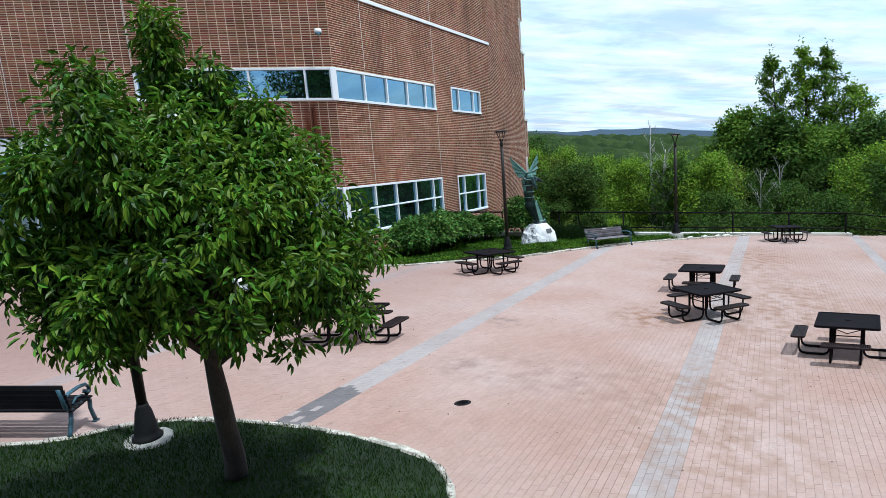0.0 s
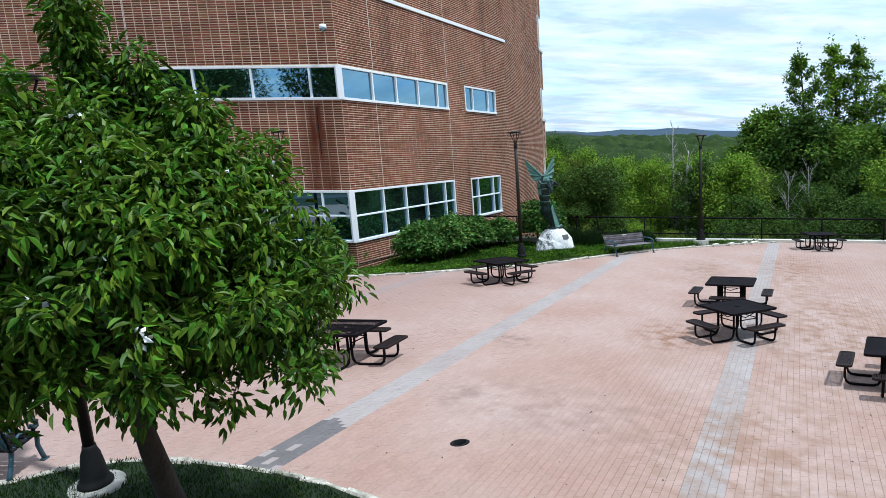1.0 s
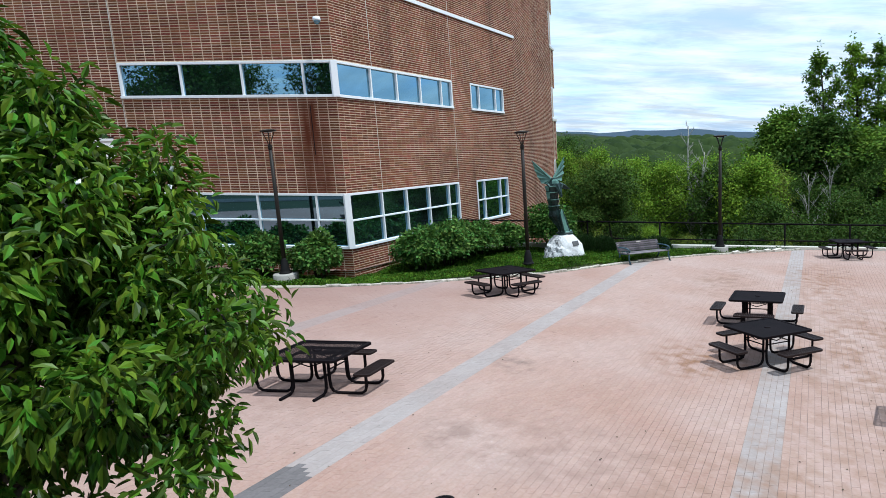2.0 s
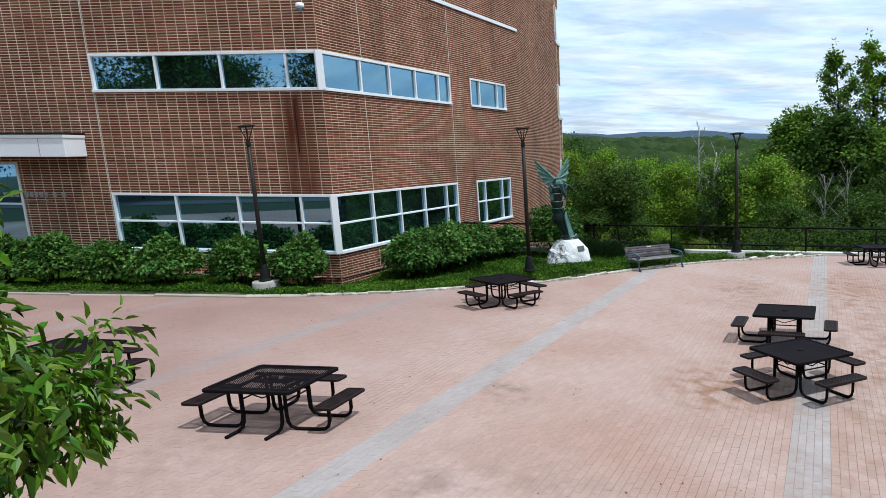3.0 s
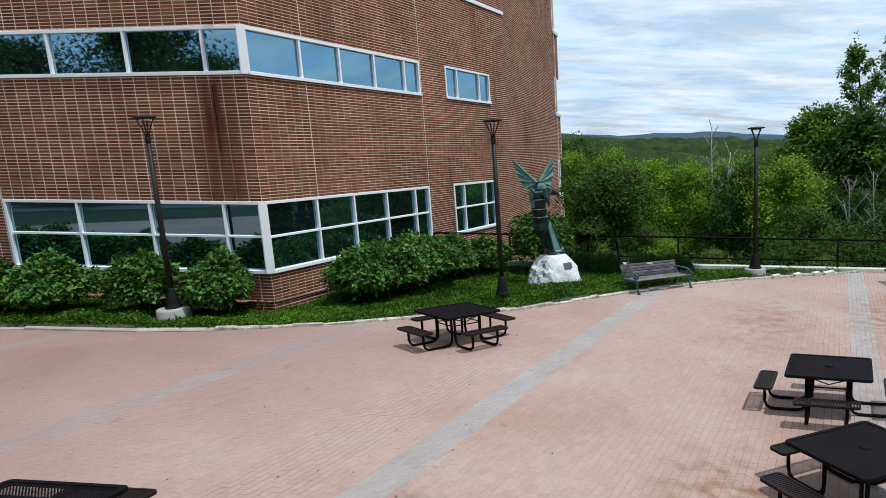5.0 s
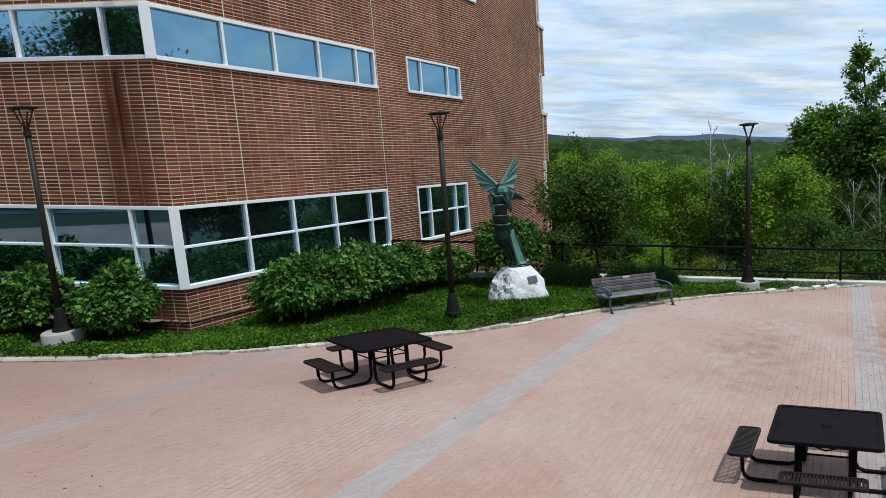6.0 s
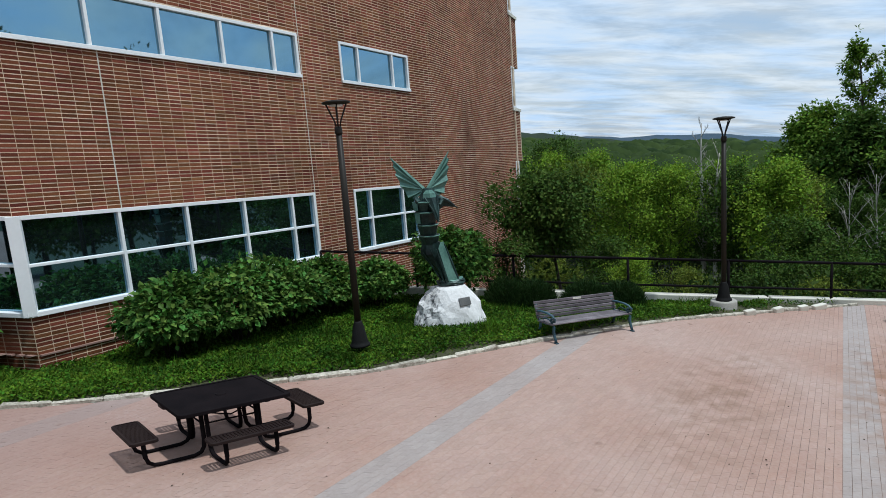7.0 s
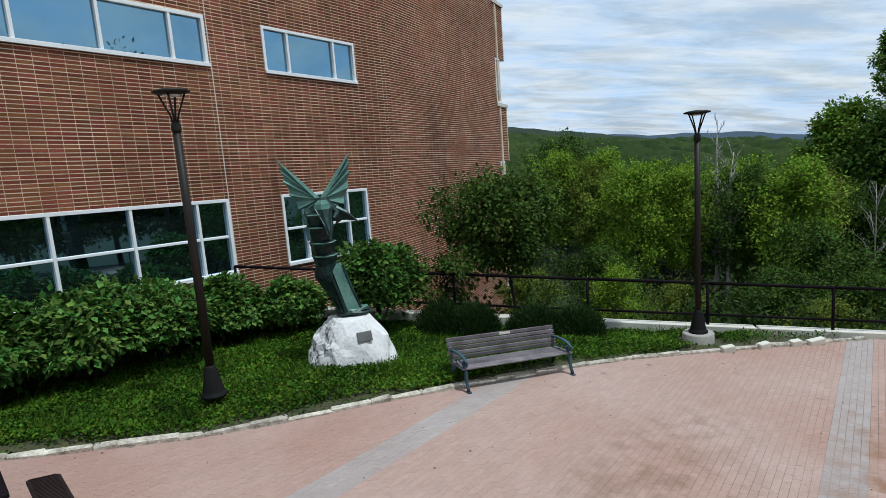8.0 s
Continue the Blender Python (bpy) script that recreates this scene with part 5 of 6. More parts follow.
def plaza_tree():
    """A broad spreading crown of drooping leaves on a short trunk, with upright leafy shoots on top."""
    gen = np.random.default_rng(21)
    t = thing("tree", Matrix.Translation((7.92, -12.71, 0.72)), "young leafy ornamental tree on the lawn island", "tree")
    trunk = [Vector((np.interp(h, [0, 0.6, 1.5, 1.9, 3.3], [0, 0.3, 0.80, 0.92, 0.72]) + 0.03 * math.sin(3 * h), np.interp(h, [0, 0.6, 1.5, 1.9, 3.3], [0, -0.24, -0.68, -0.80, -0.62]) + 0.02 * math.cos(4 * h), h))
             for h in np.linspace(-0.15, 3.25, 8)]
    pieces = [tube_data(trunk, [0.14, 0.115, 0.103, 0.09, 0.068, 0.05, 0.034, 0.014], 10)]
    tips = []
    mid_x, mid_y, wide_x, wide_y = 0.72, -0.44, 1.42, 1.76
    levels, shape = [1.95, 2.2, 2.6, 3.0, 3.4, 3.8, 4.1], [0.80, 1.0, 1.0, 0.88, 0.70, 0.44, 0.18]
    for k in range(52):
        z = 2.28 + 1.5 * ((k + 0.5) / 52) ** 1.2
        a = 2.4 * k + gen.uniform(-0.3, 0.3)
        r = np.interp(z, levels, shape) * gen.uniform(0.62, 1.06) * (1 + 0.09 * math.sin(3 * a + 1))
        # the side towards the building stays low, and the open side droops
        if z < 2.65:
            z -= 0.14 * max(0.0, math.cos(a - 0.7))
        r *= 1 - 0.62 * max(0.0, math.sin(a)) * min(1.0, max(0.0, (z - 2.5) / 0.5))
        end = Vector((mid_x + wide_x * r * math.cos(a), mid_y + wide_y * r * math.sin(a), z))
        q = min(0.9, 0.5 + 0.38 * (z - 2.0) / 1.9)
        start = trunk[int(q * 7)].lerp(trunk[int(q * 7) + 1], q * 7 - int(q * 7))
        mid = start.lerp(end, 0.55) + Vector((0, 0, 0.24))
        pieces.append(tube_data([start, mid, end], [0.036, 0.022, 0.005], 6))
        for j in range(10):
            w = gen.uniform(0.5, 1.0)
            b = start.lerp(mid, w * 2) if w < 0.5 else mid.lerp(end, w * 2 - 1)
            d = Vector(gen.normal(size=3)).normalized() * gen.uniform(0.16, 0.46)
            d.z = d.z * 0.7 + 0.03
            e = b + d
            if j % 2:
                pieces.append(tube_data([b, e], [0.008, 0.003], 4))
            tips.append(e)
        tips += [end, mid.lerp(end, 0.6)]
    # upright shoots: where each ends, how far down its leaves reach, how bushy it is
    for x, y, z, low, bush in ((0.52, -0.55, 4.78, 1.1, 0.03), (0.76, -0.25, 4.32, 0.7, 0.05), (1.36, -0.22, 3.95, 0.6, 0.09), (1.30, 0.34, 3.60, 0.5, 0.12), (0.70, -1.42, 4.25, 0.9, 0.05), (0.35, -1.0, 4.15, 0.7, 0.10),
                               (1.15, -1.75, 3.95, 0.7, 0.12), (1.0, -0.9, 3.95, 0.6, 0.13), (0.3, 0.15, 3.7, 0.6, 0.12), (1.60, -0.75, 3.5, 0.5, 0.14), (0.0, -0.6, 3.9, 0.6, 0.11), (-0.3, -1.3, 3.8, 0.6, 0.12), (0.6, -1.8, 3.6, 0.6, 0.12)):
        head, foot = Vector((x, y, z)), Vector((x * 0.72 + 0.1, y * 0.72, 2.7))
        pieces.append(tube_data([foot, foot.lerp(head, 0.5) + Vector((0.03, -0.02, 0)), head], [0.02, 0.012, 0.004], 5))
        down = (foot - head).normalized()
        for q in np.linspace(0, low, int(low / 0.085)):
            c, fat = head + down * q, bush * (0.35 + 1.3 * min(1.0, q / low))
            tips += [c + Vector((gen.normal() * fat, gen.normal() * fat, 0)) for _ in range(2)]
    tips = np.array([tuple(p) for p in tips])
    v, f = joined(pieces)
    part("trunk", mesh_of("trunk", v, f, M_BARK, True), t)
    part("crown", quads("crown", leaf_cluster(tips, 74, 0.090, 0.096, 0.185, gen, 0.6, (mid_x, mid_y, 1.9), curved_leaves), M_LEAF), t)
    bl = leaf_cluster(tips[gen.choice(len(tips), 40)], 7, 0.035, 0.055, 0.4, gen, 0.0)
    part("blossom", quads("blossom", bl, M_WHITE), t, "few white blossoms")


plaza_tree()


def shrub(x, y, rx, ry, h, label, seed, count=5600, leaf=0.128, mat=None):
    gen = np.random.default_rng(seed)
    z = float(bed_height(x, y))
    h += float(level(x, y)) + 0.15 - z
    s = thing("shrub", pose(x, y, z, 0, 0, gen.uniform(0, 360)), label, "shrub", "shrubs along the building")
    stems = []
    for k in range(9):
        a = gen.uniform(0, 6.28)
        e = Vector((math.cos(a) * rx * 0.6, math.sin(a) * ry * 0.6, h * gen.uniform(0.55, 0.8)))
        stems.append(tube_data([(0.1 * math.cos(a), 0.1 * math.sin(a), -0.05), tuple(e * 0.5 + Vector((0, 0, 0.05))), tuple(e)], [0.022, 0.015, 0.006], 5))
    v, f = joined(stems)
    part("stem", mesh_of("stem", v, f, M_BARK, True), s)
    d = gen.normal(size=(count, 3))
    d[:, 2] = np.abs(d[:, 2]) * 1.0 - 0.12
    d /= np.linalg.norm(d, axis=1, keepdims=True)
    lump = 1 + 0.17 * np.sin(d[:, 0] * 5 + seed) * np.cos(d[:, 1] * 4 + 2 * seed) + 0.08 * np.sin(d[:, 2] * 7 + 3 * seed) + 0.05 * np.sin(d[:, 0] * 13 + d[:, 1] * 11 + seed)
    rr = gen.uniform(0.35, 1.0, count) ** 0.5 * lump
    at = d * rr[:, None] * np.array([rx, ry, h * 0.60]) + np.array([0, 0, h * 0.42])
    at[:, 2] = np.maximum(at[:, 2], h * 0.20 + 0.16 * gen.uniform(size=count))
    low = np.clip(1 - at[:, 2] / (h * 0.45), 0, 1)[:, None]
    at[:, :2] *= 1 - 0.30 * low
    way = d * 0.8 + gen.normal(size=(count, 3)) * 0.6 + np.array([0, 0, -0.5])
    part("foliage", quads("foliage", leaf_quads(at, way, leaf * gen.uniform(0.6, 1.3, count), 0.34, gen, d * 0.55 + np.array([0, 0, 0.7])), mat or M_SHRUB), s)
    return s


SHRUBS = [(-5.93, -5.24, 0.9, 0.75, 1.12), (-4.55, -4.45, 0.76, 0.7, 1.02), (-3.22, -3.53, 1.0, 0.75, 1.08), (-1.85, -2.2, 0.8, 0.66, 1.10), (-0.33, -1.28, 0.74, 0.66, 1.12), (-7.28, -5.93, 0.9, 0.75, 1.08),
          (1.5, 1.65, 1.0, 0.8, 1.15), (1.8, 2.9, 1.05, 0.9, 1.25), (1.75, 4.2, 0.95, 0.9, 1.15), (1.6, 5.55, 0.8, 0.8, 0.95), (2.3, 6.7, 0.7, 0.65, 0.9)]
for k, (x, y, rx, ry, h) in enumerate(SHRUBS):
    shrub(x, y, rx, ry, h, "broad-leaved evergreen shrub against the brick wall", 40 + k)
shrub(3.65, 7.9, 1.0, 0.95, 1.72, "tall rounded evergreen shrub behind the statue", 60, 7000)


def feathery(x, y, rx, h, seed):
    """A low spreading evergreen: many fine upright sprays."""
    gen = np.random.default_rng(seed)
    h += float(level(x, y)) + 0.10 - float(bed_height(x, y))
    s = thing("shrub", pose(x, y, float(bed_height(x, y))), "low feathery dark green shrub", "shrub", "feathery shrubs by the railing")
    n = 7000
    a, r = gen.uniform(0, 6.28, n), np.sqrt(gen.uniform(0, 1, n)) * rx
    dome = np.sqrt(np.clip(1 - (r / (rx * 1.05)) ** 2, 0, 1))
    at = np.stack([r * np.cos(a), r * np.sin(a), gen.uniform(0.0, 0.85, n) * h * dome], 1)
    way = np.stack([0.5 * np.cos(a), 0.5 * np.sin(a), np.full(n, 0.9)], 1) + gen.normal(size=(n, 3)) * 0.3
    part("foliage", quads("foliage", leaf_quads(at, way, gen.uniform(0.07, 0.17, n), 0.07, gen), M_FEATHER), s)
    v, f = joined([tube_data([(0, 0, -0.05), (0.25 * rx * math.cos(k), 0.25 * rx * math.sin(k), h * 0.6)], [0.02, 0.006], 5) for k in range(6)])
    part("stem", mesh_of("stem", v, f, M_BARK, True), s)


for k, (x, y, rx, h) in enumerate([(4.75, 8.7, 0.5, 0.55), (5.35, 9.05, 0.55, 0.5), (6.5, 9.7, 0.6, 0.5), (7.25, 10.15, 0.55, 0.5)]):
    feathery(x, y, rx, h, 70 + k)


def ground_cover():
    gen = np.random.default_rng(5)
    n = 1150000
    x, y = gen.uniform(-9, 12.3, n), gen.uniform(-8.6, 13.4, n)
    ok = inside(x, y, BED)
    x, y = x[ok], y[ok]
    d = line_distance(x, y, KERB)
    thin = (np.hypot(x + 0.80, y + 2.22) > 0.58 + 0.08 * np.sin(9 * x)) & (gen.uniform(size=len(x)) < np.clip((d - 0.10 - 0.12 * np.clip(1.5 - x, 0, 1) - 0.09 * np.sin(x * 1.9 + 0.7 * y) - 0.05 * np.sin(5.3 * x)) / 0.22, 0.05, 1))
    x, y = x[thin], y[thin]
    # worn soil by the lamp and the wall at the far end
    bare = (np.hypot(x - 9.5, y - 10.93) > 0.46) & ((x < 9.4) | (gen.uniform(size=len(x)) < np.clip(0.9 - 0.6 * (x - 9.4), 0.12, 1)))
    x, y = x[bare], y[bare]
    at = np.stack([x, y, bed_height(x, y) + gen.uniform(0.0, 0.13, len(x)) * (0.75 + 0.55 * np.sin(x * 2.3 + 1.5 * np.sin(y * 1.7)) * np.cos(y * 2.9 + x))], 1)
    way = gen.normal(size=(len(x), 3))
    way[:, 2] = np.abs(way[:, 2]) * 0.6 + 0.15
    q = leaf_quads(at, way, gen.uniform(0.03, 0.075, len(x)), 0.34, gen, np.array([[0.0, 0.0, 0.9]]))
    # longer blades in tufts between the shrubs and the kerb
    m = 90
    cx, cy = gen.uniform(-8, 11, 5 * m), gen.uniform(-6, 12, 5 * m)
    keep = inside(cx, cy, BED) & (line_distance(cx, cy, KERB) > 0.4)
    cx, cy = np.repeat(cx[keep], 130), np.repeat(cy[keep], 130)
    cx, cy = cx + gen.normal(size=len(cx)) * 0.14, cy + gen.normal(size=len(cx)) * 0.14
    ok = inside(cx, cy, BED)
    cx, cy = cx[ok], cy[ok]
    way = gen.normal(size=(len(cx), 3)) * 0.5
    way[:, 2] = 1
    q = np.concatenate([q, leaf_quads(np.stack([cx, cy, bed_height(cx, cy)], 1), way, gen.uniform(0.10, 0.26, len(cx)), 0.035, gen)])
    tagged(new("ground_cover", quads("ground_cover", q, M_COVER)), "dense creeping green ground cover in the bed", "ground cover", kind="stuff")


ground_cover()


def lawn_blades():
    gen = np.random.default_rng(6)
    n = 60000
    x, y = gen.uniform(4.0, 10.6, n), gen.uniform(-15, -11.4, n)
    ok = inside(x, y, ISLAND)
    x, y = x[ok], y[ok]
    at = np.stack([x, y, level(x, y) + 0.03], 1)
    way = gen.normal(size=(len(x), 3)) * 0.45
    way[:, 2] = 1
    q = leaf_quads(at, way, gen.uniform(0.03, 0.075, len(x)), 0.07, gen)
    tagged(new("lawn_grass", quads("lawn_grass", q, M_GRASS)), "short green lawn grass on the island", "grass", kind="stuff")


lawn_blades()


# ---- woods past the railing ----
def wood_tree(seed, height, crown, material, label, leaf=0.25, per=14, limbs=30, first=0.25, m=None, puff=0.085, rise=1.0, full=0.55, bark=None):
    """A forest tree: rising limbs with many twigs; full is where along the height the crown is widest."""
    gen = np.random.default_rng(seed)
    t = thing("tree", m or pose(0, 0, 0), label, "tree", "woods past the railing")
    bend = gen.normal(size=2) * 0.02 * height
    stem = [Vector((bend[0] * math.sin(3 * q), bend[1] * math.sin(2.5 * q + 0.5), -0.2 + q * height * 0.98)) for q in np.linspace(0, 1, 9)]
    thick = 0.013 * height
    pieces, tips = [tube_data(stem, [thick * (1.2 - 1.12 * k / 8) for k in range(9)], 8)], []
    for k in range(limbs):
        q = first + (0.97 - first) * (k + gen.uniform(0, 0.9)) / limbs
        i = min(int(q * 8), 7)
        start = stem[i].lerp(stem[i + 1], q * 8 - i)
        swell = math.sin(math.pi * min(1.0, 0.5 * (q - first + 0.12) / (full - first + 0.12))) if q < full else math.cos(math.pi / 2 * ((q - full) / (1.02 - full)) ** 1.25)
        reach = crown * max(0.14, swell) * gen.uniform(0.62, 1.12)
        a = 2.4 * k + gen.uniform(-0.5, 0.5)
        out = Vector((math.cos(a), math.sin(a), 0))
        end = start + out * reach + Vector((0, 0, reach * rise * gen.uniform(0.5, 1.1)))
        mid = start.lerp(end, 0.5) - Vector((0, 0, reach * 0.06))
        r = thick * (0.5 - 0.34 * q)
        pieces.append(tube_data([start, mid, end], [r, r * 0.65, r * 0.15], 5))
        for j in range(9):
            w = gen.uniform(0.25, 1.0)
            b = start.lerp(mid, w * 2) if w < 0.5 else mid.lerp(end, w * 2 - 1)
            d = (Vector(gen.normal(size=3)) * 0.75 + out * 0.5 + Vector((0, 0, 0.35))).normalized() * (0.18 * crown + 0.30 * reach) * gen.uniform(0.5, 1.1)
            pieces.append(tube_data([b, b + d], [r * 0.3, r * 0.06], 4))
            tips += [b + d, b + d * 0.62, b + d * 0.3 + Vector(gen.normal(size=3)) * 0.03 * crown]
        tips.append(end)
    tips += [stem[-1], stem[-1] + Vector((0, 0, height * 0.03))]
    tips = np.array([tuple(p) for p in tips])
    v, f = joined(pieces)
    part("trunk", mesh_of("trunk", v, f, bark or M_BARK, True), t)
    part("crown", quads("crown", leaf_cluster(tips, per, crown * puff, leaf, 0.30, gen, 0.2, (0, 0, height * 0.3)), material), t)
    return t


def woods():
    protos = [wood_tree(101, 11.0, 3.4, M_WOOD_A, "dark green broad-leaved tree on the slope"), wood_tree(102, 10.0, 3.0, M_WOOD_B, "light green young tree on the slope"),
              wood_tree(103, 10.5, 3.2, M_WOOD_C, "olive green tree on the slope"), wood_tree(104, 11.5, 3.0, M_WOOD_B, "fresh green tree on the slope", 0.22, 13, 30, 0.25, None, 0.085, 1.2, 0.5)]
    tall = [11.0, 10.0, 10.5, 11.5]
    spots = [(-2.6, 26.0, 3.0, 0), (-1.4, 24.0, 2.4, 3), (-0.6, 27.5, 2.0, 1), (0.7, 23.0, 0.9, 2), (1.9, 26.0, 0.5, 0), (2.6, 30.0, 0.8, 1), (4.2, 23.5, 0.1, 3), (5.2, 25.0, -0.4, 0), (6.0, 31.0, 1.0, 1), (7.9, 26.0, -0.6, 3), (7.1, 19.1, -3.5, 2), (9.7, 20.1, -2.4, 0), (10.5, 24.7, -1.7, 0), (12.5, 20.2, -2.3, 0), (14.1, 23.7, -1.3, 0), (16.1, 20.2, -1.5, 0),
             (18.5, 23.4, 0.3, 0), (20.9, 20.9, 0.6, 0), (23.4, 26.0, 1.3, 0), (26.4, 22.0, 1.1, 0), (19.3, 29.9, 1.2, 0), (-1.8, 31.6, 0.1, 2), (1.0, 30.2, 1.1, 1), (3.2, 33.7, 0.5, 0), (6.7, 35.7, 0.1, 2), (8.4, 32.2, -0.2, 1), (11.0, 33.7, -0.5, 0), (12.8, 30.7, -1.0, 0), (15.8, 33.9, 0.8, 0),
             (-4.2, 35.6, 0.6, 0), (-1.8, 41.6, -0.1, 1), (0.7, 43.7, -0.2, 3), (4.7, 44.7, -0.6, 0), (8.1, 43.7, -0.5, 1), (23.7, 40.0, 1.0, 0), (28.8, 34.0, 1.4, 3),
             (-8.4, 49.6, 0.1, 2), (-3.5, 55.6, -1.0, 0), (2.5, 57.6, -1.4, 1), (7.5, 57.7, -1.4, 2), (21.6, 51.9, -0.2, 1), (2.2, 17.5, -2.5, 2), (5.0, 18.5, -2.9, 3), (3.4, 21.0, -2.0, 0), (11.2, 18.8, -2.9, 2), (14.3, 20.0, -2.3, 0), (18.2, 21.0, -1.8, 0), (21.0, 24.0, -1.5, 0), (-12.5, 61.5, -0.2, 0), (-18.6, 74.5, -0.4, 1), (-8.7, 77.5, -2.1, 2)]
    used = set()
    gen = np.random.default_rng(77)
    for x, y, top, k in spots:
        if top > -1.2 and y < 36:
            x, y, top = 11.7 + 1.7 * (x - 11.7), -11.6 + 1.7 * (y + 11.6), 3.96 + 1.7 * (top - 3.96)
        s = (top + (1.1 if x < 17 else 0.3) - float(land(x, y))) / tall[k]
        m = Matrix.Translation((x, y, float(land(x, y)))) @ Matrix.Rotation(gen.uniform(0, 6.28), 4, "Z") @ Matrix.Scale(max(0.35, s), 4)
        if k not in used:
            used.add(k)
            protos[k].matrix_basis = m
        else:
            c = copy_thing(protos[k], Matrix.Identity(4))
            c.matrix_basis = m
    # the tall airy group that stands against the sky
    for k, (x, y, top, crown, full) in enumerate(((12.6, 76.0, 12.9, 2.4, 0.46), (16.1, 77.0, 13.6, 2.5, 0.46), (19.2, 77.0, 13.0, 2.5, 0.48), (22.0, 77.0, 8.0, 3.0, 0.45))):
        z = float(land(x, y))
        wood_tree(201 + k, top - z, crown * 1.12, (M_WOOD_D, M_WOOD_B)[k % 2], "tall airy green tree standing against the sky", 0.40, 8, 34, 0.20, pose(x, y, z), 0.062, 0.7, full)
    # the dense dome in front of it and its lower neighbours
    for k, (x, y, top, crown) in enumerate(((9.4, 72.0, 5.0, 4.3), (13.2, 70.0, 4.2, 4.2), (18.5, 70.0, 1.8, 4.6), (23.5, 70.0, 2.6, 4.8), (28.0, 72.0, 2.2, 4.8), (7.0, 68.0, -0.6, 3.6))):
        z = float(land(x, y))
        wood_tree(211 + k, top - z, crown, (M_WOOD_D, M_WOOD_A)[k % 2], "broad dark green tree at the edge of the woods", 0.44, 17, 40, 0.16, pose(x, y, z), 0.10, 0.7, 0.5)
    for k, (x, y, top, reach) in enumerate([(1.4, 53.2, 4.3, 1.5), (3.9, 43.9, 1.9, 1.7), (2.9, 45.0, -1.0, 1.3), (12.5, 45.0, -0.6, 1.7), (14.2, 46.0, -0.2, 1.7)]):
        gen = np.random.default_rng(300 + k)
        z = float(land(x, y))
        pieces, _ = branching(gen, (top - z) / 0.8, reach, 0.20 if k < 3 else 0.09, 15, (gen.normal() * 0.5, 0.2), 0.3, 1.3)
        v, f = joined(pieces)
        t = thing("bare_tree", pose(x, y, z), "pale leafless dead tree past the railing", "tree", "woods past the railing")
        part("trunk", mesh_of("trunk", v, f, M_PALEBARK, True), t)
    # bushy edge right behind the railing
    gen = np.random.default_rng(88)
    for k in range(22):
        x = gen.uniform(0.5, 22)
        y = rail_line(x) + gen.uniform(1.6, 4.2)
        z = float(land(x, y))
        top = gen.uniform(-2.6, -1.0)
        n = 2600
        d = gen.normal(size=(n, 3))
        d /= np.linalg.norm(d, axis=1, keepdims=True)
        d[:, 2] = np.abs(d[:, 2])
        h = max(0.8, top - z)
        at = d * (gen.uniform(0.3, 1, n) ** 0.4)[:, None] * np.array([1.2, 1.0, h]) * (1 + 0.2 * np.sin(d[:, :1] * 6 + k))
        b = thing("bush", pose(x, y, z), "wild green bush on the slope behind the railing", "bush", "slope bushes")
        part("foliage", quads("foliage", leaf_quads(at, d + gen.normal(size=(n, 3)) * 0.6, gen.uniform(0.09, 0.2, n), 0.24, gen, d * 0.7 + np.array([0, 0, 0.5])), (M_WOOD_A, M_UNDER, M_WOOD_C)[k % 3]), b)
    # undergrowth on the slope
    n = 110000
    x = gen.uniform(-30, 40, n)
    y = rail_line(x) + 0.9 + 46 * gen.uniform(0, 1, n) ** 1.6
    lump = 1.0 + 0.9 * np.sin(x * 0.9 + 1.7 * np.sin(y * 0.6)) * np.cos(y * 0.8 + np.sin(x * 0.5))
    at = np.stack([x, y, land(x, y) + gen.uniform(0, 1, n) * (0.3 + 0.9 * lump)], 1)
    q = leaf_quads(at, gen.normal(size=(n, 3)) + np.array([0, 0, 0.4]), gen.uniform(0.08, 0.2, n) * (1 + y / 60), 0.3, gen, np.array([[0.2, -0.2, 0.8]]))
    tagged(new("undergrowth", quads("undergrowth", q, M_UNDER)), "tangled undergrowth on the slope, its shade put into the dark green", "undergrowth", kind="stuff")
    # small tree beside the far wall
    wood_tree(401, 4.5, 1.55, M_MAPLE, "small dark-leaved tree just past the railing", 0.115, 24, 24, 0.56, pose(5.3, 11.4, float(land(5.3, 11.4)), 3, -6, 0), 0.10, 0.35, 0.78)
    wood_tree(402, 1.9, 0.75, M_MAPLE, "slender sapling beside the low wall", 0.085, 9, 12, 0.45, pose(4.35, 9.6, float(land(4.35, 9.6))), 0.10, 0.8, 0.6)


woods()


